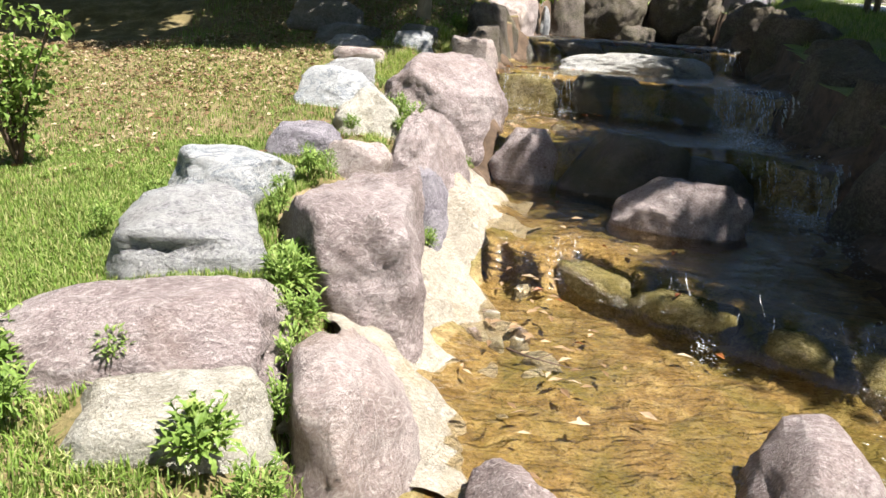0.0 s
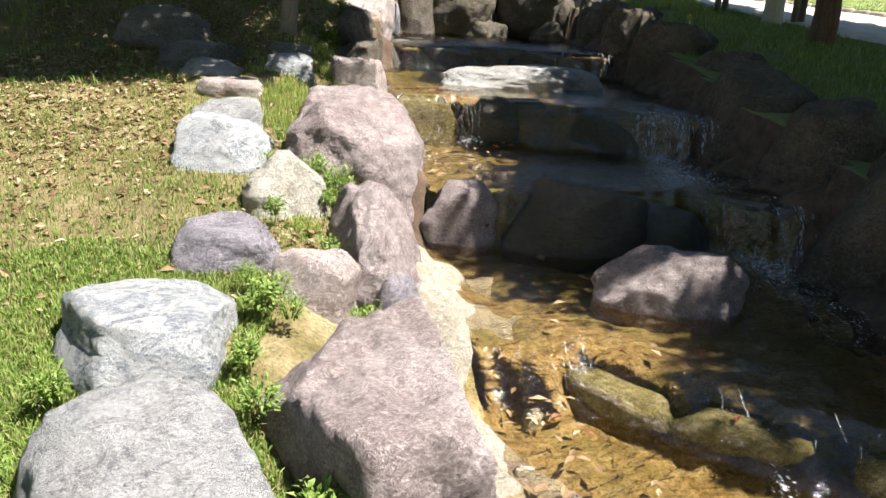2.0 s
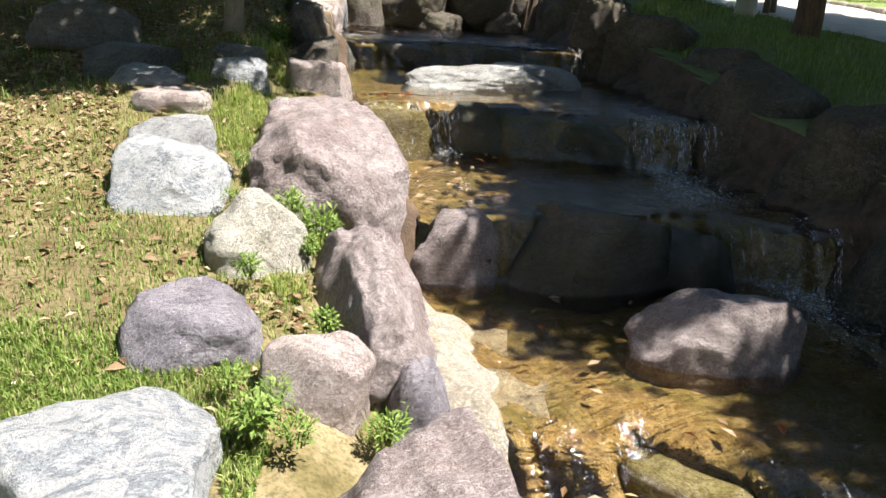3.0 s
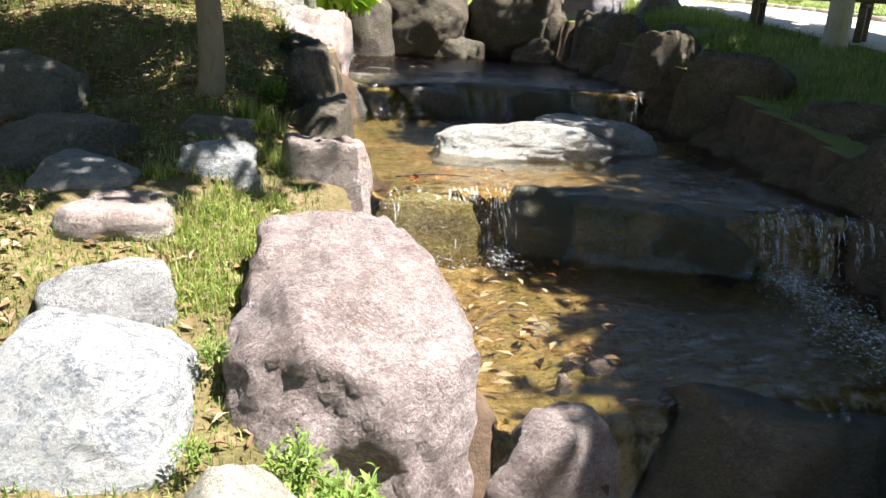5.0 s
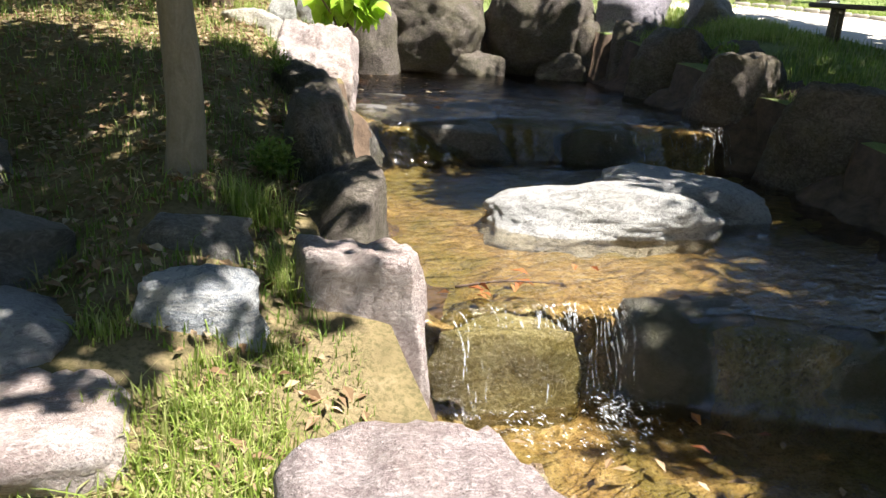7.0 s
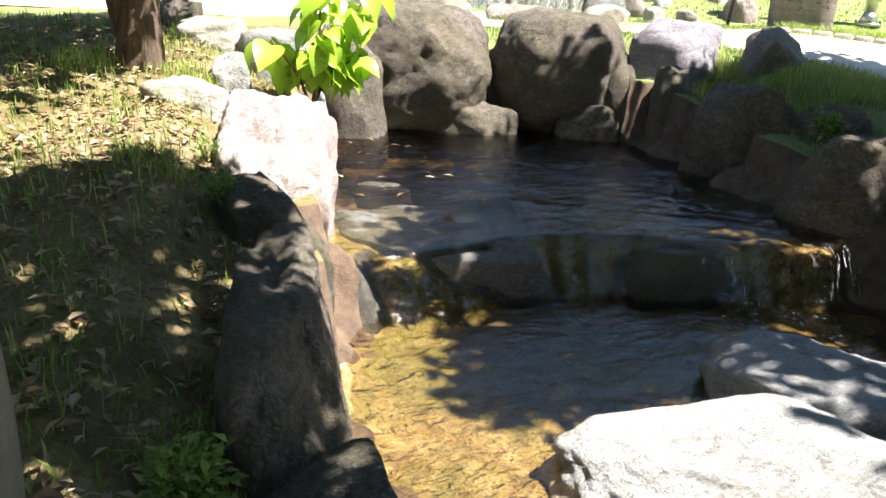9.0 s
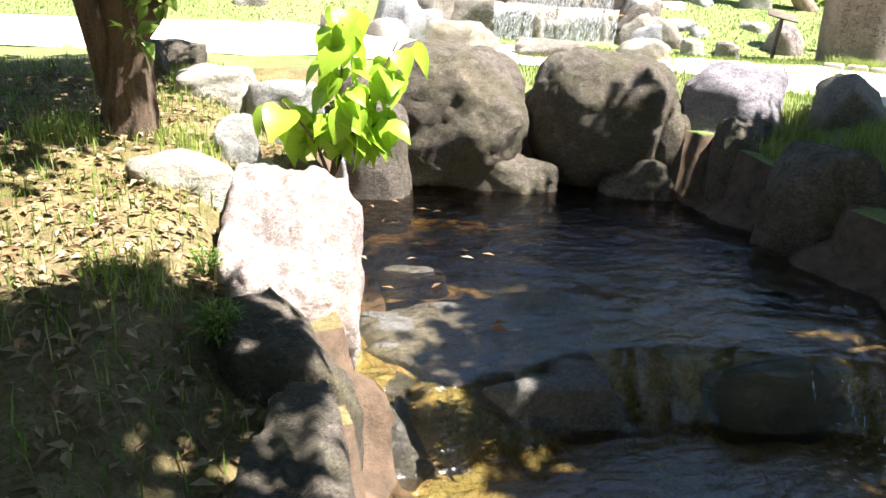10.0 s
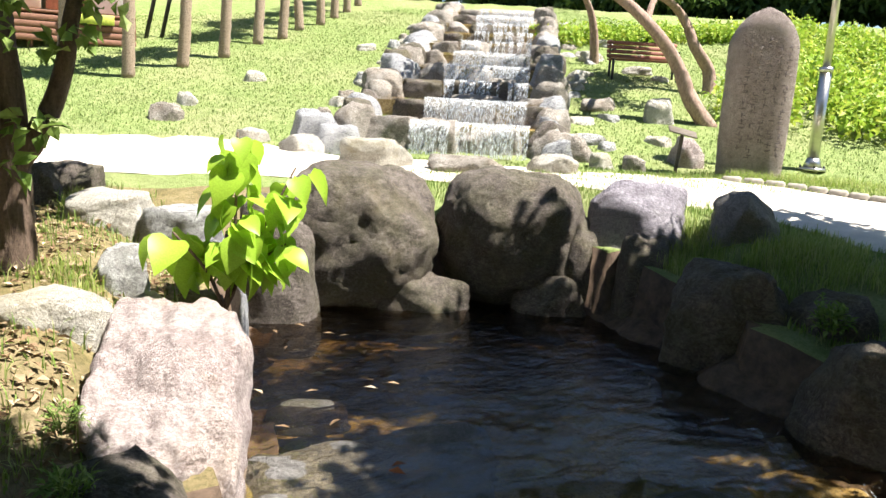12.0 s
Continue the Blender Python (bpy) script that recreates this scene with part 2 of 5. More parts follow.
M_STELE = rock_material("brown_stele_stone", (0.24, 0.19, 0.17), (0.34, 0.28, 0.25), (0.44, 0.37, 0.33), stain=(0.16, 0.12, 0.11), stainamt=0.5)
M_CARVE = plain("carved_letter_groove", (0.16, 0.13, 0.12), 0.95)
M_STEEL = plain("brushed_steel", (0.55, 0.53, 0.5), 0.3, 1.0, 20, 0.1)
M_REDWOOD = wood_material("red_brown_slats", (0.2, 0.075, 0.05), (0.36, 0.16, 0.11))
M_DARKWOOD = wood_material("weathered_dark_wood", (0.07, 0.055, 0.04), (0.17, 0.14, 0.11))
M_DECK = wood_material("brown_deck_boards", (0.15, 0.07, 0.045), (0.28, 0.14, 0.09))
M_IRON = plain("dark_iron", (0.05, 0.05, 0.05), 0.5, 0.6)
M_CANVAS = plain("cream_tent_canvas", (0.72, 0.66, 0.52), 0.8, 0, 4, 0.08)
M_TERRA = plain("terracotta_board", (0.42, 0.2, 0.12), 0.8)
M_WHITE = plain("white_paint", (0.75, 0.75, 0.73), 0.6, 0, 8, 0.06)
M_SIGN = plain("sign_green_yellow", (0.45, 0.5, 0.08), 0.6)
M_SOIL = plain("dark_wet_soil", (0.09, 0.06, 0.04), 0.9, 0, 9, 0.5, 0.02)
M_CONCRETE = rock_material("splashed_mortar", (0.33, 0.285, 0.23), (0.46, 0.41, 0.335), (0.6, 0.55, 0.47), stain=(0.4, 0.28, 0.1), stainamt=0.6)


# ---- the lie of the land ----
def ramp_of(xs, zs):
    return lambda v: np.interp(v, xs, zs)


left_edge = ramp_of([-6, 1.2, 2.2, 3.3, 4.7, 5.5, 6.7, 8.8, 9.4, 10.3, 11.5, 12.5, 13.2, 14.8], [0.6, 0.45, 0.08, 0.1, 0.35, 0.5, 0.5, 0.62, 0.68, 0.82, 1.15, 1.4, 1.55, 2.1])
right_edge = ramp_of([-6, 2, 4.2, 5, 6, 7, 8.5, 9.8, 11, 12, 13, 13.8, 14.8], [2.6, 2.6, 2.8, 3.0, 3.3, 3.35, 3.7, 4.1, 4.35, 4.45, 4.7, 4.85, 4.4])
bank_left = ramp_of([-60, -5, 0, 3, 4.2, 5.8, 7, 8, 9.2, 10.4, 12, 13.7, 16, 18], [-3, 0.0, 0.18, 0.36, 0.47, 0.62, 0.8, 1.0, 1.38, 1.55, 1.8, 2.02, 2.14, 2.2])
bank_right = ramp_of([-60, -5, 0, 3, 5, 7, 9, 11, 12.5, 14, 16], [-3, 0.1, 0.5, 0.8, 1.05, 1.35, 1.6, 1.82, 1.98, 2.1, 2.2])
def lip(xs, ys, uneven):
    return lambda v: np.interp(v, xs, ys) + uneven * (np.sin(6.1 * v + 1.0) + 0.6 * np.sin(15.0 * v) + 0.35 * np.sin(37.0 * v + 2.0))


STEPS = [
    (lip([-1, 0.3, 1.0, 1.3, 1.6, 2.05, 2.5, 3.2], [5.1, 4.95, 4.75, 4.3, 4.08, 3.6, 3.3, 3.1], 0.035), -0.11, 0.16),
    (lip([0, 1.0, 2.0, 2.6, 2.95, 3.6], [6.75, 6.55, 6.4, 6.4, 5.95, 5.6], 0.02), 0.16, 0.57),
    (lip([0.3, 1.4, 1.75, 2.2, 2.8, 3.2, 4], [8.84, 8.73, 8.52, 8.22, 7.9, 7.72, 7.4], 0.02), 0.57, 0.97),
    (lip([0.8, 1.4, 2.3, 2.75, 3.2, 3.5, 4.6], [11.75, 11.65, 11.72, 11.65, 11.4, 11.2, 10.9], 0.015), 0.97, 1.29),
]


def smooth(v, a, b):
    t = np.clip((v - a) / (b - a), 0, 1)
    return t * t * (3 - 2 * t)


def water_level(x, y):
    z = -0.11 + 0 * (x + y)
    for line, low, high in STEPS:
        z = z + (high - low) * smooth(y - line(x), -0.38 if high < 0.2 else -0.16, 0.05)
    return z


def hill(x, y):
    s = (x - 0.46) * 0.5 + (y - 9.15) * 0.866
    return 0.25 * np.clip(s - 11.3, 0, 18) + 0.06 * np.clip(s - 29.3, 0, 40)


def land(x, y):
    """Height of the ground beside the stream."""
    x, y = np.asarray(x, float), np.asarray(y, float)
    mid = (left_edge(y) + right_edge(y)) / 2
    zl = bank_left(y) - 0.1 * np.clip(-0.9 - x, 0, 4)
    zl = zl - 0.24 * smooth(y, 8.3, 9.2) * (1 - smooth(y, 10.4, 12.0)) * smooth(-x, 0.3, 1.0)
    side = smooth(x, mid - 0.3, mid + 0.3)
    z = zl * (1 - side) + bank_right(y) * side
    z = z - 0.2 * smooth(x, left_edge(y) - 1.0, left_edge(y) - 0.5) * (1 - side)
    z = z - 0.5 * smooth(x, left_edge(y) - 0.6, left_edge(y) - 0.15) * (1 - side) * (1 - smooth(y, 6.0, 7.0))
    z = z - 0.25 * (1 - smooth(x, right_edge(y) + 0.5, right_edge(y) + 1.2)) * side
    far = smooth(y, 14.5, 17)
    return z * (1 - far) + 2.2 * far + hill(x, y)


def in_stream(x, y, grow=0.0):
    x, y = np.asarray(x, float), np.asarray(y, float)
    return (x > left_edge(y) - grow) & (x < right_edge(y) + grow) & (y < 14.9 + grow)


def ground(x, y):
    z = land(x, y)
    cut = in_stream(x, y, 0.1)
    return np.where(cut, np.minimum(z, water_level(np.asarray(x, float), np.asarray(y, float)) - 0.35), z)


def wobble(x, y, f=1.0, amp=1.0):
    return amp * (np.sin(f * 2.1 * x + 1.3 * np.sin(f * 1.7 * y)) + np.sin(f * 1.9 * y + 1.1 * np.sin(f * 2.3 * x + 2))) * 0.5


def mesh_object(name, verts, faces, material, parent=None, shade=True):
    me = bpy.data.meshes.new(name)
    me.from_pydata([tuple(v) for v in verts] if not isinstance(verts, np.ndarray) else verts.tolist(), [], faces if isinstance(faces, list) else faces.tolist())
    if shade:
        me.polygons.foreach_set("use_smooth", np.ones(len(me.polygons), bool))
    for mt in (material if isinstance(material, (list, tuple)) else [material]):
        me.materials.append(mt)
    ob = new(name, me)
    ob.parent = parent
    return ob


def part(name, bm, material, parent=None, label=""):
    """Links a bmesh as one mesh object under a thing or a part."""
    me = bpy.data.meshes.new(name)
    bm.to_mesh(me)
    bm.free()
    me.polygons.foreach_set("use_smooth", np.ones(len(me.polygons), bool))
    me.materials.append(material)
    ob = new(name, me)
    ob.parent = parent
    return tagged(ob, label)


def grid(name, xs, ys, height, material, keep=None):
    X, Y = np.meshgrid(xs, ys)
    Z = height(X, Y)
    nx = len(xs)
    verts = np.stack([X.ravel(), Y.ravel(), Z.ravel()], 1)
    i, j = np.meshgrid(np.arange(nx - 1), np.arange(len(ys) - 1))
    a = (j * nx + i).ravel()
    faces = np.stack([a, a + 1, a + nx + 1, a + nx], 1)
    if keep is not None:
        faces = faces[keep(verts[faces].mean(1))]
        used, inv = np.unique(faces, return_inverse=True)
        verts, faces = verts[used], inv.reshape(-1, 4)
    return mesh_object(name, verts, faces, material)


def spread(a, b, step, far):
    out = step * 1.5 ** np.arange(1, 60)
    out = np.cumsum(out)
    out = out[out < far]
    return np.concatenate([(a - out)[::-1], np.arange(a, b + 1e-6, step), b + out])


def ground_height(x, y):
    near = np.exp(-((np.clip(np.abs(x - 3) - 14, 0, None)) / 10) ** 2)
    return ground(x, y) + 0.02 * wobble(x, y, 1.7) * near + 0.012 * wobble(x + 3, y, 5.0) * near


g_ob = grid("ground", spread(-7, 18, 0.14, 2500), spread(-4, 34, 0.14, 2500), ground_height, [M_LAWN, M_HILL, M_SOIL])
cent = np.array([(p.center.x, p.center.y) for p in g_ob.data.polygons])
steep = np.array([p.normal.z < 0.75 for p in g_ob.data.polygons]) & (cent[:, 1] < 15.6)
kinds = ((cent[:, 1] > 16.2) | (cent[:, 0] > 3.2)).astype(np.int32)
g_ob.data.polygons.foreach_set("material_index", np.where(steep, 2, kinds).astype(np.int32))
tagged(g_ob, "grassy park ground rising beside the stream", "ground", kind="structure")


def bed_height(x, y):
    z = water_level(x, y) - 0.075 - 0.2 * smooth(y - STEPS[3][0](x), 0.5, 1.3)
    z = z + 0.022 * wobble(x, y, 3.1) + 0.014 * wobble(x + 1, y + 5, 8.0) + 0.006 * wobble(x, y, 21.0)
    edge = np.minimum(x - left_edge(y), right_edge(y) - x)
    return z + 0.1 * smooth(-edge, -0.18, 0.15)


bed = grid("stream_bed", np.arange(-0.6, 5.4, 0.05), np.arange(-4, 15.4, 0.05), bed_height, M_BED, lambda c: in_stream(c[:, 0], c[:, 1], 0.28))
tagged(bed, "ochre algae-covered stepped stream bed under shallow water", "stream bed", kind="structure")


def water_height(x, y):
    amp = 0.5 + 1.0 * smooth(x, 1.5, 2.6)
    # short choppy wavelets where the upper pools run fast
    chop = smooth(y, 9.6, 10.6) * (0.35 + 0.65 * smooth(x - left_edge(y), 0.3, 1.4))
    waves = 0.0042 * wobble(x * 0.42 + 0.3 * np.sin(1.7 * y), y + 0.12 * np.sin(3.1 * x), 17.0) + 0.0016 * wobble(x * 0.4 + 5, y + 0.1 * np.sin(4.3 * x), 33.0)
    return water_level(x, y) + chop * waves * (0.6 + 0.4 * wobble(x, y, 2.3)) + amp * (0.004 * wobble(x * 0.6, y, 6.0) + 0.003 * wobble(x * 0.6 + 2, y, 15.0) + 0.001 * wobble(x * 0.6, y, 33.0))


water = grid("water", np.arange(-0.5, 5.3, 0.024), np.arange(0.5, 15.3, 0.022), water_height, [M_WATER, M_DEEP], lambda c: in_stream(c[:, 0], c[:, 1], 0.18))
wc = np.array([p.center[:] for p in water.data.polygons])
water.data.polygons.foreach_set("material_index", ((wc[:, 2] > 1.2) & (wc[:, 1] > 12.75)).astype(np.int32))
tagged(water, "clear shallow brownish water running over low steps", "water", kind="structure")

# ---- rocks ----
SPHERES = {}
ROCK_SPOTS = []


def sphere(level):
    if level not in SPHERES:
        bm = bmesh.new()
        bmesh.ops.create_icosphere(bm, subdivisions=level, radius=1)
        v = np.array([x.co[:] for x in bm.verts])
        f = [[x.index for x in p.verts] for p in bm.faces]
        bm.free()
        SPHERES[level] = (v, f)
    return SPHERES[level]


def rock_points(level, rng, size, box=0.5, cuts=9, rough=0.07, flat=0.0, undercut=False):
    """A boulder: a rounded box, worn flat by some planes, roughened at three scales. size: half extents."""
    v, f = sphere(level)
    p = v.copy()
    e = 2 + 3.0 * box
    p = p / ((np.abs(p) ** e).sum(1) ** (1 / e))[:, None]
    if not undercut:
        # the flanks go straight down into the soil
        g, r, h = np.clip(-v[:, 2], 0, None), np.hypot(p[:, 0], p[:, 1]) + 1e-9, np.hypot(v[:, 0], v[:, 1]) + 1e-9
        full = np.clip(r / np.clip(h, 0.35, 1), 0, 1.25)
        p[:, :2] *= (1 + np.clip(g * 1.6, 0, 1) * 0.9 * (full / r - 1) * np.clip(h / 0.35, 0, 1))[:, None]
    for _ in range(cuts):
        n = rng.normal(size=3)
        n /= np.linalg.norm(n)
        n[2] = abs(n[2]) if n[2] < -0.1 else n[2]
        d = rng.uniform(0.66, 0.98)
        over = np.clip(p @ n - d, 0, None)
        p -= np.outer(over * 0.86, n)
    if flat:
        top = 1 - flat * 0.55
        over = np.clip(p[:, 2] - top, 0, None)
        p[:, 2] -= over * 0.8
    off = rng.uniform(-50, 50, 3)
    n1 = np.array([noise.noise(Vector(q * 1.3 + off)) for q in p])
    n2 = np.array([noise.noise(Vector(q * 3.4 + off)) for q in p])
    n3 = np.array([noise.noise(Vector(q * 8.0 + off)) for q in p])
    n4 = np.array([noise.noise(Vector(q * 17.0 + off)) for q in p])
    k = 1 + rough * (1.6 * n1 + 1.1 * n2 + 0.6 * n3 + 0.3 * n4)
    p = p * k[:, None]
    lo, hi = p.min(0), p.max(0)
    p = (p - (lo + hi) / 2) / ((hi - lo) / 2)
    return p * np.array(size), f


def rock(x, y, z_low, z_top, w, d, yaw, look_of, seed, label, box=0.5, cuts=9, rough=0.07, flat=0.3, level=4, lean=(0, 0), name="boulder", category="rock", undercut=False):
    """A boulder as one thing, its foot sunk a little into what carries it."""
    rng = np.random.default_rng(seed)
    w, d = w * 1.12, d * 1.1
    ROCK_SPOTS.append((x, y, w / 2, d / 2, radians(yaw)))
    low = z_low - 0.25 * (z_top - z_low) - 0.05
    p, f = rock_points(level, rng, (w / 2, d / 2, (z_top - low) / 2), box, cuts, rough, flat, undercut)
    ob = mesh_object(name, p, f, ROCK[look_of])
    ob.matrix_world = pose(x, y, (z_top + low) / 2, lean[0], lean[1], yaw)
    return tagged(ob, label, category)


BR = "weathered brown-grey granite boulder set in the stream bank"
BL = "blue-grey boulder with white veins on the grassy bank"
DK = "dark shaded boulder forming the stream's retaining wall"
rock(-1.07, 2.53, 0.22, 0.53, 1.16, 0.75, 24, "brown", 11, "broad low brown granite boulder on the bank", 0.4, flat=0.5)
rock(-0.76, 2.04, 0.1, 0.40, 0.67, 0.48, 18, "pale", 12, "cream-white boulder with a flat top beside weeds", 0.7, 5, 0.07, 0.5)
rock(-0.24, 2.55, -0.25, 0.40, 0.50, 1.00, 10, "pink", 13, "pinkish granite boulder leaning toward the water", 0.6, 4, 0.07, 0.3)
rock(-1.14, 3.46, 0.36, 0.63, 0.66, 0.74, 14, "grey", 14, "grey gneiss boulder with a dark hollow beneath", 0.5, flat=0.5)
rock(-1.19, 4.40, 0.42, 0.70, 0.68, 1.04, 4, "blue", 15, BL, 0.6, flat=0.7)
rock(-0.4, 3.9, -0.25, 0.68, 0.84, 1.56, 6, "brown", 16, "large rounded brown granite boulder at the water's edge", 0.55, 4, 0.07, 0.35, 5)
rock(-0.88, 5.24, 0.52, 0.74, 0.58, 0.51, -5, "purple", 17, "flat purple-grey slate boulder in the grass", 0.4, flat=0.6)
rock(-0.48, 4.80, 0.42, 0.72, 0.39, 0.32, -8, "pink", 18, "small pinkish-cream boulder among weeds", 0.5, flat=0.4)
rock(-0.08, 5.41, 0, 0.84, 0.66, 1.19, -12, "brown", 219, BR, 0.5, 3, 0.07, 0.3, 5, lean=(6, 0))
rock(2.3, 14.9, 1.2, 2.25, 0.7, 0.6, -20, "bank", 220, "dark boulder behind the leafy sapling", 0.5)
rock(-0.03, 4.87, 0.05, 0.57, 0.30, 0.46, -15, "purple", 20, "angular dark grey block wedged above the water", 0.7)
rock(-0.53, 6.04, 0.6, 0.94, 0.53, 0.65, -12, "pale", 21, "pale cream boulder with a shaded broken face", 0.75, 12, flat=0.4)
rock(-0.90, 6.86, 0.68, 1.02, 0.64, 0.94, -3, "blue", 22, BL, 0.5, flat=0.35)
rock(-0.89, 7.47, 0.78, 1.08, 0.56, 0.42, 0, "grey", 23, "grey boulder half buried in the grassy bank", 0.5)
rock(0.08, 7.12, 0.35, 1.18, 1.02, 1.46, -14, "brown", 24, "largest rounded brown-grey boulder above the stream", 0.6, 4, 0.07, 0.6, 5)
rock(-0.76, 8.30, 0.88, 1.15, 0.75, 0.67, 2, "pink", 25, "light pinkish-grey flat boulder beside grass tufts", 0.5, flat=0.5)
rock(-1.00, 8.76, 1, 1.25, 0.62, 0.64, 5, "grey", 26, "grey boulder under dappled tree shade", 0.5)
rock(0.37, 8.88, 0.5, 1.31, 0.70, 0.51, -16, "pink", 27, "light granite boulder at the stream's edge", 0.8, 5, 0.06, 0.5, 5)
rock(-0.32, 8.68, 1.12, 1.34, 0.47, 0.29, -6, "blue", 28, "small bluish granite stone in dry leaves", 0.5)
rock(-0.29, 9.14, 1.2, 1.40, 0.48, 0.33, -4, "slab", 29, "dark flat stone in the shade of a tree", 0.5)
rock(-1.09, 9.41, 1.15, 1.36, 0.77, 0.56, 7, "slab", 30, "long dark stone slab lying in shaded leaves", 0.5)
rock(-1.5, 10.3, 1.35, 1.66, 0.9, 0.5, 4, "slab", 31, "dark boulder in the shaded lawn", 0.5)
rock(0.46, 9.58, 0.85, 1.45, 0.49, 0.97, -16, "bank", 32, "grey wall boulder with dappled light", 0.6, flat=0.5)
rock(0.67, 10.65, 0.85, 1.71, 0.50, 1.66, -14, "bank", 33, "tall boulder forming the stream's shaded edge", 0.7, 3, 0.07, 0.5, 5)
rock(1.09, 12.63, 1.15, 1.96, 0.71, 1.68, -13, "pink", 34, "long light granite boulder at the pool's edge", 0.6, 4, 0.08, 0.3, 5)
rock(1.80, 14.18, 1.15, 1.79, 0.20, 0.75, -15, "grey", 35, "narrow grey boulder under leafy sapling", 0.6)
rock(1.03, 13.75, 1.8, 2.13, 0.32, 0.34, -7, "white", 36, "small white boulder beside the sapling", 0.5)
rock(0.66, 13.12, 1.82, 2.04, 0.55, 0.52, -3, "pale", 37, "flat cream stone in dry grass", 0.5, flat=0.6)
rock(1.51, 14.47, 1.9, 2.25, 0.57, 0.48, -11, "white", 38, "white boulder behind the sapling", 0.5, flat=0.4)
rock(1.14, 14.92, 2, 2.29, 0.69, 0.73, -7, "pale", 39, "broad flat cream stone near the path", 0.5, flat=0.6)
rock(0.73, 15.41, 2, 2.43, 0.27, 0.40, 2, "bank", 40, "dark boulder behind the tree", 0.4)
rock(1.03, 15.79, 2, 2.38, 0.31, 0.48, -1, "bank", 41, "dark low boulder behind the tree", 0.4)
rock(0.9, 15.85, 2.1, 2.4, 0.5, 0.4, -4, "bank", 42, "grey boulder at the path's edge", 0.4)
rock(0.84, 11.7, 1.0, 1.74, 0.64, 0.7, -14, "bank", 233, "grey boulder wedged between the long edge boulders", 0.7, 5, 0.08, 0.5)
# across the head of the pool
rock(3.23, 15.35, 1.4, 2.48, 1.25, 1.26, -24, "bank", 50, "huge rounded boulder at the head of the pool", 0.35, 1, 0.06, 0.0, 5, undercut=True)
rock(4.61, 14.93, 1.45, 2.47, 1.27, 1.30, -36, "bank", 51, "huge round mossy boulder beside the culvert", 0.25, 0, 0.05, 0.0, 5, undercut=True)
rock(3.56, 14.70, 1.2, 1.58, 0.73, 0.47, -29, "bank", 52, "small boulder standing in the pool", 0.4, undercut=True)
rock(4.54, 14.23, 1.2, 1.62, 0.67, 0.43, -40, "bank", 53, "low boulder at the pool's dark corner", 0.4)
# added filler; its dark stone stands in for the corner's shadow
rock(4.82, 14.38, 1.2, 2.14, 0.6, 0.5, -45, "bank", 254, "dark filler boulder added for the pool's shadowed corner", 0.5)
rock(5.45, 14.19, 1.9, 2.43, 0.90, 0.82, -40, "purple", 54, "low brown boulder at the path's edge", 0.4, flat=0.4)
rock(6.00, 13.45, 1.95, 2.42, 0.57, 0.56, -50, "slab", 55, "dark layered boulder in tall grass", 0.6)
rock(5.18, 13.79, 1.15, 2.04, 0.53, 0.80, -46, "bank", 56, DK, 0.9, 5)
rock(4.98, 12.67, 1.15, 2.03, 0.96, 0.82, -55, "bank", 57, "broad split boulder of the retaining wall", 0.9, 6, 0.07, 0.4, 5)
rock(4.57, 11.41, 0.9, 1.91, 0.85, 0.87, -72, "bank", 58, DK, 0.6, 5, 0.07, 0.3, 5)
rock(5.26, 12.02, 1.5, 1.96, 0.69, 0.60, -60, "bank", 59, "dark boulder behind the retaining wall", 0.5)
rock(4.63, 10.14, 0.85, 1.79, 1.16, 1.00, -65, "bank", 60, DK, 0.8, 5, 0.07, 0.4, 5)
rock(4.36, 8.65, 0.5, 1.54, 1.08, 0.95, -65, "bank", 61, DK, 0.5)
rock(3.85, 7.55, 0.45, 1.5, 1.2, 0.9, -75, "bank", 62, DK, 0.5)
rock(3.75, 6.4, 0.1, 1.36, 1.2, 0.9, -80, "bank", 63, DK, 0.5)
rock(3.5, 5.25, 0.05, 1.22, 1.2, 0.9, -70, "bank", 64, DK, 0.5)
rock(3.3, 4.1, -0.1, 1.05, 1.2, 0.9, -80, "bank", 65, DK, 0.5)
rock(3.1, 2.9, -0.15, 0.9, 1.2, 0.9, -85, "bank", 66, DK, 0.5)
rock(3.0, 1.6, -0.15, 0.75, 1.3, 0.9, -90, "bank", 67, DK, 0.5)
# in the stream
rock(1.33, 11.8, 0.6, 1.27, 0.5, 0.62, -10, "wet", 276, "wet dark rock at the edge of the pool's lip", 0.6, 5, 0.08, 0.4)
rock(0.6, 4.93, -0.3, 0.08, 0.85, 0.4, -12, "mossy", 271, "ochre algae-covered rock under the lowest step", 0.9, 2, 0.07, 0.3)
rock(1.12, 4.52, -0.3, 0.08, 0.72, 0.4, -48, "mossy", 272, "ochre algae-covered rock under the lowest step", 0.9, 2, 0.07, 0.3)
rock(1.52, 4.1, -0.3, 0.08, 0.75, 0.4, -42, "mossy", 273, "ochre algae-covered rock under the lowest step", 0.9, 2, 0.07, 0.3)
rock(1.95, 3.66, -0.3, 0.08, 0.75, 0.4, -45, "mossy", 274, "ochre algae-covered rock under the lowest step", 0.9, 2, 0.07, 0.3)
rock(2.38, 3.33, -0.3, 0.08, 0.75, 0.4, -36, "mossy", 275, "ochre algae-covered rock under the lowest step", 0.9, 2, 0.07, 0.3)
rock(1.75, 5.18, 0.04, 0.53, 0.99, 0.44, -28, "brown", 70, "rounded boulder standing in the shallow stream", 0.3, 5, 0.06, 0.15, 5)
rock(0.79, 6.60, 0.1, 0.63, 0.62, 0.36, -15, "brown", 71, "boulder forming a step of the stream", 0.45)
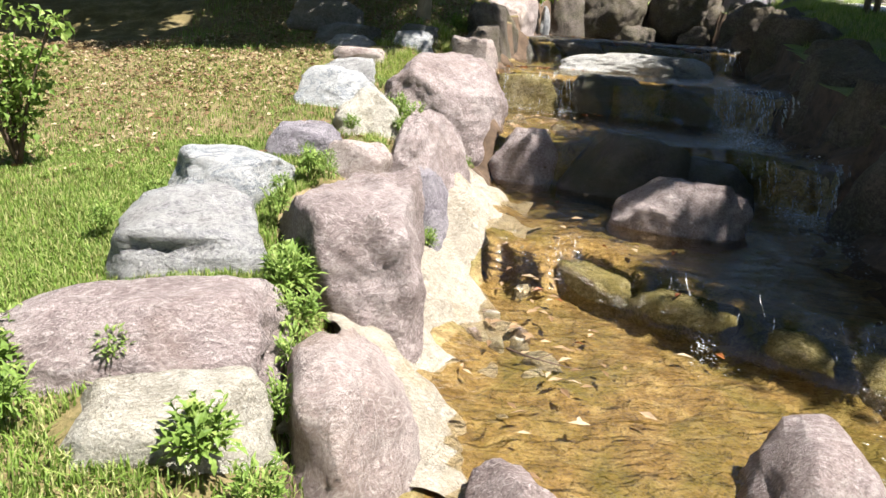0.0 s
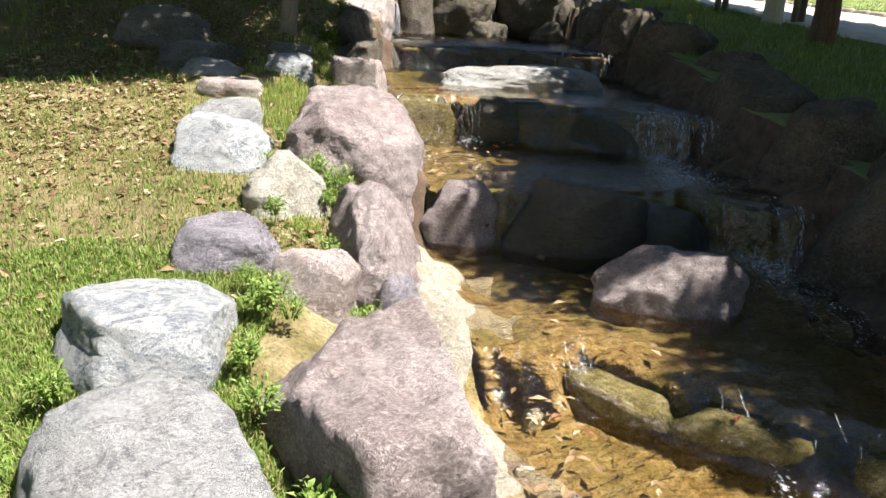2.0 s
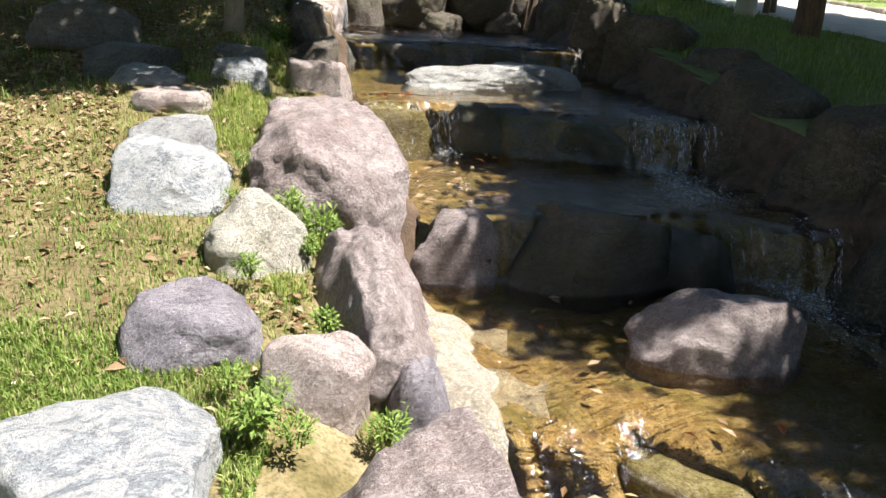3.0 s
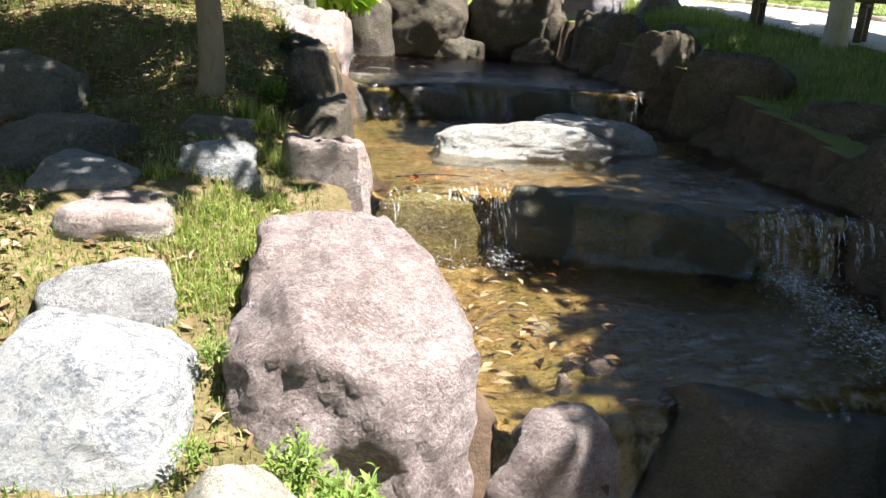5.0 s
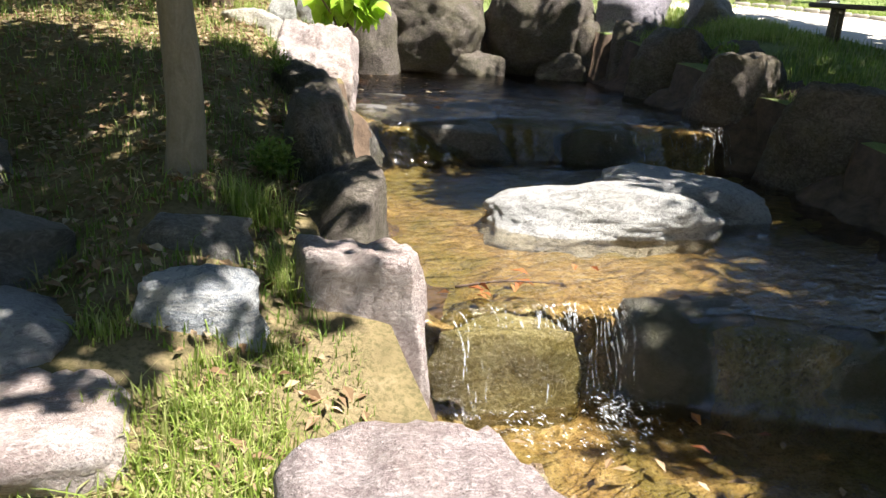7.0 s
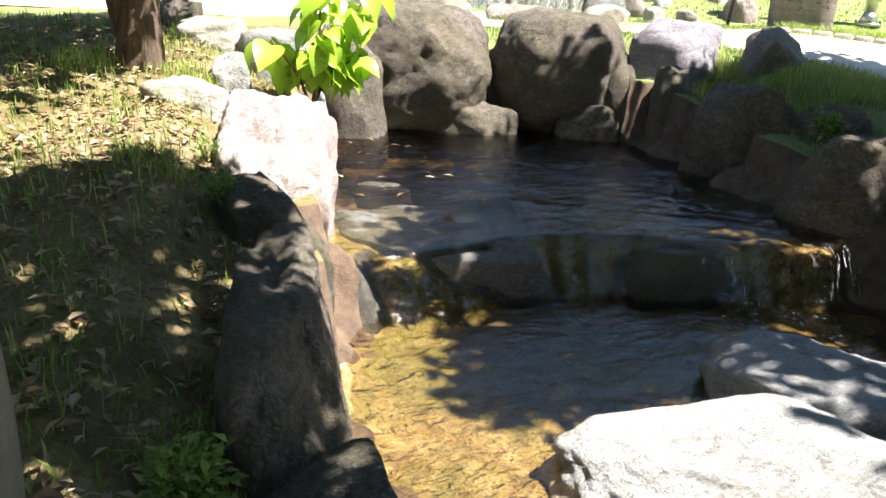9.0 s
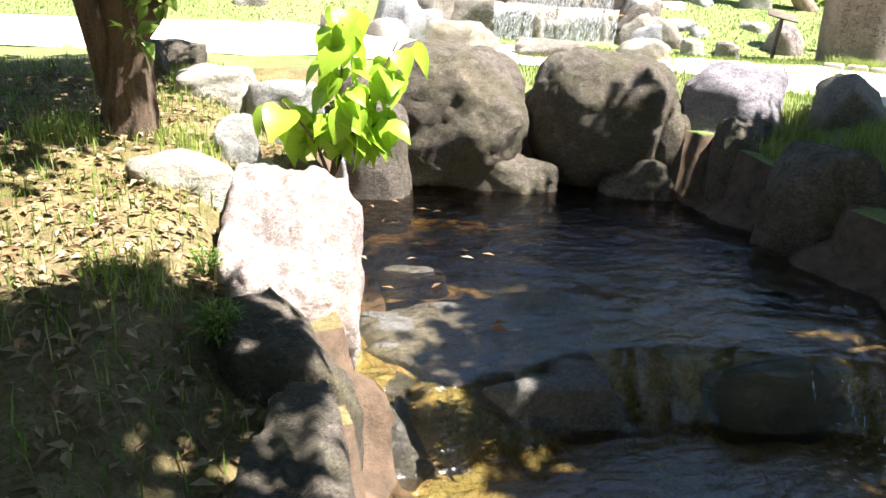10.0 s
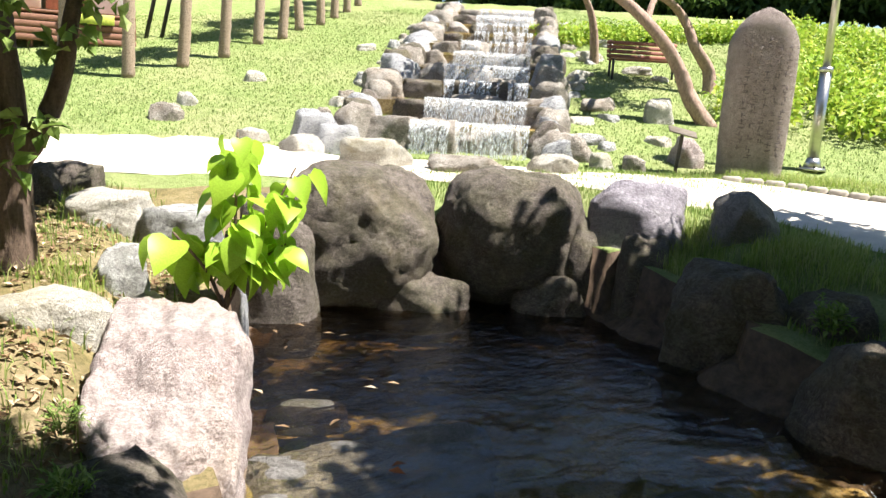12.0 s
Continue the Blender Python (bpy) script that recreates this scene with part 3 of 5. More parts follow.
rock(1.6, 6.4, 0.1, 0.67, 1.05, 0.6, -8, "wet", 72, "wet dark boulder forming a step of the stream", 0.4, 5)
rock(2.20, 9.86, 0.9, 1.21, 1.47, 0.84, -16, "white", 73, "flat white boulder lying in the stream", 0.65, 6, 0.07, 0.3, 5)
rock(2.98, 10.05, 0.85, 1.19, 1.05, 0.85, -30, "grey", 74, "grey dappled rock joined to the white boulder", 0.5, 4, 0.07, 0.3, 5)
rock(1.0, 8.8, 0.45, 0.95, 0.86, 0.5, -4, "mossy", 75, "mossy rock under a thin waterfall", 0.7, 5)
rock(1.86, 8.58, 0.45, 1.0, 0.78, 0.5, -22, "wet", 76, "wet black rock beside the waterfall", 0.6, 6)
rock(2.18, 12.08, 0.45, 1.315, 1.66, 1.08, -6, "slab", 77, "big flat wet rock slab at the pool's lip", 0.8, 3, 0.05, 0.55, 5)
rock(1.92, 13.05, 1.2, 1.30, 0.45, 0.21, -22, "wet", 78, "small flat stone just above the water", 0.3, 1, 0.03, 0.0)
rock(0.35, 2.20, -0.25, 0.06, 0.41, 0.41, -8, "brown", 79, "rounded boulder at the stream's edge", 0.4)
rock(1.47, 2.39, -0.2, 0.15, 0.53, 0.60, -25, "brown", 80, "broad boulder standing in the stream", 0.5)
rock(2.62, 8.08, 0.4, 0.96, 0.85, 0.45, -28, "wet", 81, "wet black rock under the waterfall", 0.5)
rock(2.35, 6.25, 0.05, 0.52, 0.7, 0.45, 5, "wet", 82, "wet black rock under the waterfall", 0.5)
rock(3.35, 11.4, 0.8, 1.26, 1.1, 0.5, -25, "wet", 83, "wet black rock under the pool's overflow", 0.5)


# ---- shapes for plants, trunks and built things ----
def frame_of(way):
    way = way / np.linalg.norm(way)
    side = np.cross(way, (0.0, 0.0, 1.0) if abs(way[2]) < 0.9 else (1.0, 0.0, 0.0))
    side /= np.linalg.norm(side)
    return side, np.cross(side, way)


def tube(points, radii, sides=10, rough=0.0, seed=0):
    """A closed tapering tube along points, as vertices and faces."""
    pts = np.array(points, float)
    rng = np.random.default_rng(seed)
    verts, faces = [], []
    n = len(pts)
    wav = rng.uniform(0, 6.28, 3)
    for i in range(n):
        way = pts[min(i + 1, n - 1)] - pts[max(i - 1, 0)]
        a, b = frame_of(way)
        for k in range(sides):
            th = 2 * math.pi * k / sides
            r = radii[i] * (1 + rough * (math.sin(3 * th + wav[0] + i * 0.5) + 0.6 * math.sin(5 * th + wav[1] + i * 0.9) + rng.uniform(-0.4, 0.4)))
            verts.append(pts[i] + r * (math.cos(th) * a + math.sin(th) * b))
    for i in range(n - 1):
        for k in range(sides):
            k2 = (k + 1) % sides
            faces.append([i * sides + k, i * sides + k2, (i + 1) * sides + k2, (i + 1) * sides + k])
    faces.append(list(range(sides))[::-1])
    faces.append([(n - 1) * sides + k for k in range(sides)])
    return verts, faces


def curve_points(points, per=6):
    """Points of a smooth line through the given ones."""
    p = [Vector(q) for q in points]
    out = []
    for i in range(len(p) - 1):
        a, b, c, d = p[max(i - 1, 0)], p[i], p[i + 1], p[min(i + 2, len(p) - 1)]
        for k in range(per):
            t = k / per
            out.append(0.5 * ((2 * b) + (c - a) * t + (2 * a - 5 * b + 4 * c - d) * t * t + (3 * b - a - 3 * c + d) * t ** 3))
    out.append(p[-1])
    return [tuple(q) for q in out]


def limb(name, points, r0, r1, material, parent, seed=1, sides=12, rough=0.05, per=6, label=""):
    pts = curve_points(points, per)
    v, f = tube(pts, np.linspace(r0, r1, len(pts)), sides, rough, seed)
    return tagged(mesh_object(name, v, f, material, parent), label)


def box_bm(sx, sy, sz, m=Matrix(), bevel=0.01):
    bm = bmesh.new()
    bmesh.ops.create_cube(bm, size=1, matrix=Matrix.Diagonal((sx, sy, sz, 1)))
    if bevel:
        bmesh.ops.bevel(bm, geom=bm.edges[:], offset=min(bevel, 0.4 * min(sx, sy, sz)), segments=1, affect="EDGES")
    bm.transform(m)
    return bm


def rod_bm(r0, r1, h, m=Matrix(), sides=16):
    bm = bmesh.new()
    bmesh.ops.create_cone(bm, cap_ends=True, segments=sides, radius1=r0, radius2=r1, depth=h, matrix=Matrix.Translation((0, 0, h / 2)))
    bm.transform(m)
    return bm


def stuff_leaves(name, pos, way, up, length, width, material, parent=None, fold=0.25, droop=0.15):
    """Many lens-shaped leaves, each folded along its rib and drooping at the tip. Arrays, one row a leaf."""
    way = way / np.linalg.norm(way, axis=1)[:, None]
    side = np.cross(way, up)
    side /= np.linalg.norm(side, axis=1)[:, None] + 1e-9
    nor = np.cross(side, way)
    L, W = length[:, None], width[:, None]
    n = len(pos)
    v = np.empty((n, 6, 3))
    v[:, 0] = pos
    v[:, 1] = pos + way * L * 0.45 + side * W * 0.5 + nor * W * fold
    v[:, 2] = pos + way * L * 0.45 - side * W * 0.5 + nor * W * fold
    v[:, 3] = pos + way * L * 0.5
    v[:, 4] = pos + way * L * 0.97 - nor * L * droop
    v[:, 5] = pos + way * L * 0.2 + nor * 0.0
    base = (np.arange(n) * 6)[:, None]
    f = np.concatenate([base + np.array([[0, 3, 1]]), base + np.array([[0, 2, 3]]), base + np.array([[1, 3, 4]]), base + np.array([[3, 2, 4]])])
    return mesh_object(name, v.reshape(-1, 3), f, material, parent, shade=False)


def stuff_blades(name, pos, height, width, material, rng, lean=0.5):
    """Grass: bent tapering blades, one row of pos a blade."""
    n = len(pos)
    th = rng.uniform(0, 6.283, n)
    ln = np.abs(rng.normal(0, lean, n))[:, None] * height[:, None]
    d = np.stack([np.cos(th), np.sin(th), 0 * th], 1)
    s = np.stack([-np.sin(th), np.cos(th), 0 * th], 1) * width[:, None] * 0.5
    up = np.array([0, 0, 1.0]) * height[:, None]
    v = np.empty((n, 5, 3))
    v[:, 0] = pos - s - up * 0.05
    v[:, 1] = pos + s - up * 0.05
    v[:, 2] = pos - s * 0.8 + up * 0.55 + d * ln * 0.3
    v[:, 3] = pos + s * 0.8 + up * 0.55 + d * ln * 0.3
    v[:, 4] = pos + up * (1 - 0.25 * np.clip(ln / height[:, None], 0, 1)) + d * ln
    base = (np.arange(n) * 5)[:, None]
    f = np.concatenate([base + np.array([[0, 1, 3]]), base + np.array([[0, 3, 2]]), base + np.array([[2, 3, 4]])])
    return mesh_object(name, v.reshape(-1, 3), f, material, shade=False)


def crown(name, clumps, count, material, parent, seed, leaf=0.15, label=""):
    """A crown of many leaves round clump centres (x, y, z, radius), with gaps between them."""
    rng = np.random.default_rng(seed)
    c = np.array(clumps, float)
    w = c[:, 3] ** 2
    pick = rng.choice(len(c), count, p=w / w.sum())
    q = rng.normal(size=(count, 3))
    q /= np.linalg.norm(q, axis=1)[:, None]
    q *= (rng.uniform(0.1, 1, count) ** 0.6)[:, None]
    q[:, 2] *= 0.7
    pos = c[pick, :3] + q * c[pick, 3][:, None]
    way = rng.normal(size=(count, 3)) + q * 0.7 - np.array([0, 0, 0.35])
    up = rng.normal(size=(count, 3)) * 0.55 + np.array([0, 0, 1.0])
    L = rng.uniform(0.7, 1.3, count) * leaf
    ob = stuff_leaves(name, pos, way, up, L, L * 0.62, material, parent)
    return tagged(ob, label)


def clump_field(rng, x0, x1, y0, y1, z0, z1, n, r=(0.45, 0.85)):
    return [(rng.uniform(x0, x1), rng.uniform(y0, y1), rng.uniform(z0, z1), rng.uniform(*r)) for _ in range(n)]


def thing(name, label, category, at=(0, 0, 0), group=""):
    ob = new(name)
    ob.location = at
    ob.empty_display_size = 0.1
    return tagged(ob, label, category, group)


def gz(x, y):
    return float(ground(np.array([x]), np.array([y]))[0])


# ---- trees by the stream ----
def left_tree():
    t = thing("tree", "many-stemmed dark-barked tree on the grassy bank", "tree")
    b = (0.45, 13.85)
    z = gz(*b) - 0.1
    trunk = limb("trunk", [(b[0], b[1], z), (b[0] + 0.01, b[1], z + 0.35), (b[0] + 0.03, b[1] + 0.02, z + 0.9), (b[0] - 0.02, b[1] + 0.05, z + 1.7), (b[0] + 0.1, b[1] + 0.3, z + 3.0), (b[0] + 0.3, b[1] + 0.6, z + 4.4)], 0.165, 0.07, M_BARK, t, 3, 14, 0.07)
    limb("stem", [(b[0] - 0.05, b[1], z + 0.3), (b[0] - 0.16, b[1] + 0.02, z + 0.8), (b[0] - 0.34, b[1] + 0.05, z + 1.6), (b[0] - 0.8, b[1] + 0.2, z + 3.2)], 0.09, 0.04, M_BARK, t, 4)
    limb("stem", [(b[0] + 0.06, b[1] - 0.03, z + 0.62), (b[0] + 0.2, b[1] - 0.05, z + 0.82), (b[0] + 0.33, b[1] - 0.06, z + 1.15), (b[0] + 0.45, b[1] - 0.05, z + 1.7), (b[0] + 1.1, b[1] + 0.3, z + 3.6)], 0.07, 0.03, M_BARK, t, 5)
    limb("stem", [(b[0] - 0.02, b[1] + 0.05, z + 0.7), (b[0] - 0.1, b[1] + 0.1, z + 1.5), (b[0] - 0.2, b[1] + 0.8, z + 3.4)], 0.08, 0.04, M_BARK, t, 6)
    rng = np.random.default_rng(7)
    cl = clump_field(rng, -1.6, 1.8, 12.2, 15.4, 5.0, 6.6, 30)
    crown("crown", cl, 7000, M_CROWN, t, 8, 0.17)
    tw = [(b[0] + 0.28, b[1] - 0.1, z + 1.25, 0.13), (b[0] + 0.42, b[1] - 0.15, z + 1.35, 0.12), (b[0] - 0.05, b[1] - 0.3, z + 1.3, 0.2), (b[0] + 0.02, b[1] - 0.35, z + 1.55, 0.18), (b[0] + 0.15, b[1] - 0.2, z + 0.85, 0.12), (b[0] + 0.05, b[1] - 0.3, z + 0.65, 0.1), (b[0] + 0.55, b[1] - 0.1, z + 1.5, 0.15)]
    crown("twig_foliage", tw, 150, M_WEED, t, 9, 0.1, "young bright green leaves")
    return t


def shade_tree(base, bark, r, clumps, count, seed, label, height=5.2):
    t = thing("tree", label, "tree")
    z = gz(*base) - 0.1
    limb("trunk", [(base[0], base[1], z), (base[0] + 0.02, base[1], z + 0.6), (base[0] - 0.05, base[1] + 0.08, z + 2.0), (base[0], base[1] + 0.2, z + height)], r, r * 0.45, bark, t, seed, 14, 0.04)
    rng = np.random.default_rng(seed)
    c = np.array(clumps)[:, :3]
    for k in rng.choice(len(c), 6, replace=False):
        s = (base[0] - 0.03, base[1] + 0.15, z + rng.uniform(2.9, height - 0.5))
        e = c[k]
        limb("branch", [s, ((s[0] + e[0]) / 2, (s[1] + e[1]) / 2, max(s[2] + 0.5, (s[2] + e[2]) / 2)), tuple(e)], r * 0.35, 0.015, bark, t, seed + int(k), 8)
    crown("crown", clumps, count, M_CROWN, t, seed + 1, 0.17 if seed < 900 else 0.27)
    return t


left_tree()
rngc = np.random.default_rng(21)
# tree added to shade the far left lawn
shade_tree((-4.6, 15.6), M_BARK, 0.16, clump_field(rngc, -7, -2.2, 10.6, 15.5, 5.0, 6.6, 60, (0.5, 0.9)), 16000, 31, "added tree that shades the leaf-strewn lawn")
# unseen crown on the slim trunk, clumps cut to the lawn's shade edge
post_clumps = [(x, y, z, r) for x, y, z, r in clump_field(rngc, -4.8, 2.5, 7.1, 10.7, 5.3, 6.8, 230, (0.3, 0.62)) if y > max(7.6 - 0.43 * x, 7.25 + 0.6 * (x - 1.2))] + clump_field(rngc, -4.5, 0.9, 10.3, 11.7, 5.3, 6.6, 80, (0.3, 0.6))
shade_tree((-0.25, 9.72), M_POST, 0.098, post_clumps, 25000, 36, "slim straight grey-trunked tree in leaf litter", 4.6)
shade_tree((5.95, 9.25), M_BARK, 0.17, clump_field(rngc, 4.9, 5.8, 7.9, 9.1, 5.4, 6.6, 9, (0.3, 0.5)) + clump_field(rngc, 5.5, 9.8, 6.2, 10.5, 5.4, 7.2, 90, (0.5, 0.9)) + clump_field(rngc, 3.9, 5.4, 9.4, 10.7, 5.4, 6.6, 22, (0.3, 0.55)), 34000, 41, "thick dark-trunked tree on the shaded far bank")
shade_tree((6.45, 10.85), M_PALEBARK, 0.15, clump_field(rngc, 4.95, 9.2, 10.2, 12.5, 5.5, 7.4, 56, (0.35, 0.68)) + clump_field(rngc, 4.2, 5.3, 10.3, 12.6, 5.5, 7.0, 10, (0.3, 0.5)), 17000, 51, "pale grey-barked tree on the far bank lawn")
# unseen tree added for shade; clumps are cut to the shade edge on the water
over_clumps = [c for c in clump_field(rngc, 3.6, 8.6, 1.8, 7.3, 5.2, 7.2, 190, (0.4, 0.75)) if c[0] > max(3.9, 5.0 - 0.5 * (c[1] - 1.8)) + 0.25 * max(0.0, c[1] - 5.5)]
shade_tree((5.9, 4.3), M_BARK, 0.17, over_clumps, 56000, 56, "unseen added tree that shades the stream")

# added tree, trunk kept out of view; its crown takes skylight off the right wall
shade_tree((9.3, 4.8), M_BARK, 0.17, clump_field(rngc, 5.6, 11.5, 2.0, 9.2, 4.6, 7.2, 110, (0.5, 0.9)), 26000, 61, "unseen added tree that darkens the far bank")

# added trees outside the view, only to block skylight and deepen the shade
for k, (x, y) in enumerate([(-9.2, 7.0), (-8.9, 13.8), (-9.0, 0.5), (-4.0, -6.5), (4.8, -6.0), (10.5, 0.0), (-12.5, 10.5), (-0.2, -10.0)]):
    shade_tree((x, y), M_BARK, 0.17, clump_field(rngc, x - 3.1, x + 3.1, y - 3.1, y + 3.1, 3.2, 10.5, 90, (0.7, 1.2)), 16000, 900 + 40 * k, "unseen added tree that blocks low skylight")


def plank_bench():
    t = thing("bench", "dark weathered plank bench on the far bank lawn", "bench")
    m = pose(6.75, 11.55, gz(6.75, 11.55), 0, 0, -62)
    for k in (-0.11, 0.11):
        part("plank", box_bm(1.7, 0.19, 0.05, m @ Matrix.Translation((0, k, 0.43))), M_DARKWOOD, t)
    for k in (-0.6, 0.6):
        for j in (-0.12, 0.12):
            part("leg", box_bm(0.08, 0.07, 0.44, m @ Matrix.Translation((k, j, 0.19))), M_DARKWOOD, t)
        part("crossbar", box_bm(0.06, 0.36, 0.05, m @ Matrix.Translation((k, 0, 0.375))), M_DARKWOOD, t)
    return t


plank_bench()

# ---- path and far lawn ----
NEAR = curve_points([(7.3, 5, 0), (6.95, 10.0, 0), (6.85, 12.6, 0), (6.7, 14.3, 0), (5.3, 16.2, 0), (2.5, 16.75, 0), (0.3, 17.2, 0), (-8, 18.5, 0), (-20, 20, 0)], 8)
FAR = curve_points([(10.6, 5, 0), (10.3, 10.5, 0), (9.9, 13.5, 0), (9.2, 15.4, 0), (7.6, 17.0, 0), (5.0, 18.7, 0), (2.4, 21.5, 0), (-8, 24, 0), (-20, 26, 0)], 8)
pv, pf = [], []
for i, (a, b) in enumerate(zip(NEAR, FAR)):
    for k in range(13):
        x, y = a[0] + (b[0] - a[0]) * k / 12, a[1] + (b[1] - a[1]) * k / 12
        edge = 0.03 if k in (0, 12) else 0.0
        pv.append((x, y, float(ground_height(np.array([x]), np.array([y]))[0]) + 0.035 - edge + 0.006 * math.sin(7 * x + 5 * y)))
        if i and k:
            q = i * 13 + k
            pf.append([q - 14, q - 13, q, q - 1])
tagged(mesh_object("path", pv, pf, M_PATH), "pale sandy footpath crossing below the cascade", "path", kind="structure")


def kerb_stones():
    rng = np.random.default_rng(71)
    t = tagged(new("kerb"), "row of weathered stone kerb blocks along the path", "kerb", kind="structure")
    for i in range(8, 27):
        a, b = Vector(FAR[i]), Vector(FAR[i + 1])
        if (b - a).length < 0.05:
            continue
        steps = max(1, int((b - a).length / 1.3))
        for k in range(steps):
            p = a.lerp(b, (k + 0.5) / steps)
            ang = math.degrees(math.atan2((b - a).y, (b - a).x))
            ln = (b - a).length / steps
            part("kerb_block", box_bm(ln * 0.97, 0.13, 0.2, pose(p.x, p.y, gz(p.x, p.y) - 0.01, rng.uniform(-2, 2), rng.uniform(-2, 2), ang), 0.03), M_KERB, t)


kerb_stones()

# ---- the cascade on the hill ----
CA, CB = Vector((6.47, 19.4)), Vector((14.9, 30.9))
CU = (CB - CA).normalized()
CN = Vector((CU.y, -CU.x))
CL = (CB - CA).length
NSTEP = 10


def on_cascade(s, o):
    p = CA + CU * s + CN * o
    return p.x, p.y


def hill_at(s):
    x, y = on_cascade(s, 0)
    return 2.2 + float(hill(np.array([x]), np.array([y]))[0])


def cascade():
    rng = np.random.default_rng(81)
    ang = math.degrees(math.atan2(CU.y, CU.x)) - 90
    cv, cf, wv, wf = [], [], [], []
    fall = []
    for i in range(NSTEP):
        s0, s1 = CL * i / NSTEP, CL * (i + 1) / NSTEP
        half = 1.34 - 0.12 * i / NSTEP
        z = hill_at(s0) + 0.38
        # water lying on this step
        q = [on_cascade(s0, -half), on_cascade(s0, half), on_cascade(s1 + 0.1, half), on_cascade(s1 + 0.1, -half)]
        wv += [(*p, z) for p in q]
        wf.append([4 * i, 4 * i + 1, 4 * i + 2, 4 * i + 3])
        zl = hill_at(CL * (i - 1) / NSTEP) if i else hill_at(0) - 0.4
        q2 = [(*on_cascade(s0 - 0.02, -half - 0.3), zl - 0.3), (*on_cascade(s0 - 0.02, half + 0.3), zl - 0.3), (*on_cascade(s0 + 0.05, half + 0.3), z - 0.05), (*on_cascade(s0 + 0.05, -half - 0.3), z - 0.05), (*on_cascade(s1 + 0.1, half + 0.3), z - 0.05), (*on_cascade(s1 + 0.1, -half - 0.3), z - 0.05)]
        cv += q2
        cf += [[6 * i, 6 * i + 1, 6 * i + 2, 6 * i + 3], [6 * i + 3, 6 * i + 2, 6 * i + 4, 6 * i + 5]]
        o = -half
        while o < half - 0.15:
            w = rng.uniform(0.6, 1.25)
            x, y = on_cascade(s0 + rng.uniform(-0.05, 0.15), o + w / 2)
            top = z + rng.uniform(-0.04, 0.08)
            rock(x, y, top - 0.5, top, w, rng.uniform(0.4, 0.6), ang, "cascade" if rng.random() < 0.5 else "bank", 800 + int(rng.integers(1e6)), "rough brown stone forming a cascade step", 0.95, 5, 0.06, 0.5, 4, name="step_stone", category="stone")
            if rng.random() < 0.35:
                xs, ys = on_cascade(s0 + rng.uniform(0.4, 0.9), o + w / 2)
                rock(xs, ys, z - 0.1, z + rng.uniform(0.05, 0.14), w * 0.9, 0.4, ang, "cascade", 900 + int(rng.integers(1e6)), "flat stone lying in the cascade", 0.6, 6, 0.07, 0.5, 3, name="step_stone", category="stone")
            o += w * rng.uniform(0.85, 1.05)
        low = hill_at(CL * (i - 1) / NSTEP) + (0.38 if i else 0.05)
        for _ in range(90 if i in (0, 1, 3, 4, 8, 9) else 20):
            fall.append((s0 - 0.3, rng.uniform(-half * 0.4, half * 0.9), low, z + 0.03, rng.uniform(0.04, 0.12)))
    tagged(mesh_object("cascade_bed", cv, cf, M_BED, shade=False), "brown stepped bed under the cascade", "stream bed", kind="structure")
    tagged(mesh_object("cascade_water", wv, wf, M_WATER, shade=False), "shallow water on the steps of the cascade", "water", kind="structure")
    fv, ff = [], []
    for s, o, lo, hi, w in fall:
        for k in range(5):
            t = k / 4
            for sg in (-0.5, 0.5):
                x, y = on_cascade(s + 0.02 - 0.18 * t ** 0.5, o + sg * w * (1 - 0.3 * t))
                fv.append((x, y, hi - (hi - lo) * t ** 1.6))
        b = len(fv) - 10
        ff += [[b + 2 * k, b + 2 * k + 1, b + 2 * k + 3, b + 2 * k + 2] for k in range(4)]
    tagged(mesh_object("cascade_falls", fv, ff, M_FALL), "thin white falling water of the cascade", "waterfall", kind="stuff")
    # stones along both sides
    for side in (-1, 1):
        s = -0.6
        while s < CL + 0.3:
            half = 1.34 - 0.12 * s / CL
            big = rng.uniform(0.55, 1.05)
            x, y = on_cascade(s, side * (half + 0.15 + rng.uniform(0, 0.2)))
            z = hill_at(s) + rng.uniform(0.35, 0.68)
            rock(x, y, z - 0.6, z, big * 0.8, big, ang + rng.uniform(-20, 20), rng.choice(["cascade", "bank", "cascade", "grey"]), int(rng.integers(1e6)), "weathered stone edging the cascade", 0.85, 10, 0.1, 0.3, 3, name="edge_stone", category="stone")
            if rng.random() < 0.7:
                big = rng.uniform(0.3, 0.75)
                x, y = on_cascade(s + rng.uniform(-0.2, 0.2), side * (half + rng.uniform(0.7, 1.5 if side > 0 else 1.1)))
                z = gz(x, y) + rng.uniform(0.06, 0.22)
                rock(x, y, z - 0.2, z, big, big * 0.7, rng.uniform(0, 180), rng.choice(["pale", "cascade", "white"]), int(rng.integers(1e6)), "pale stone half sunk in the hillside grass", 0.8, 10, 0.1, 0.4, 3, name="edge_stone", category="stone")
            s += rng.uniform(0.34, 0.62)
    for k in range(9):
        s = rng.uniform(0.5, 11)
        x, y = on_cascade(s, rng.uniform(1.8, 4.2) if k < 6 else -rng.uniform(1.8, 3.6))
        z = gz(x, y) + rng.uniform(0.08, 0.2)
        rock(x, y, z - 0.15, z, rng.uniform(0.4, 0.9), rng.uniform(0.3, 0.5), rng.uniform(0, 180), "pale", int(rng.integers(1e6)), "pale stone half sunk in the hillside grass", 0.6, 8, 0.08, 0.5, 3, name="edge_stone", category="stone")


cascade()
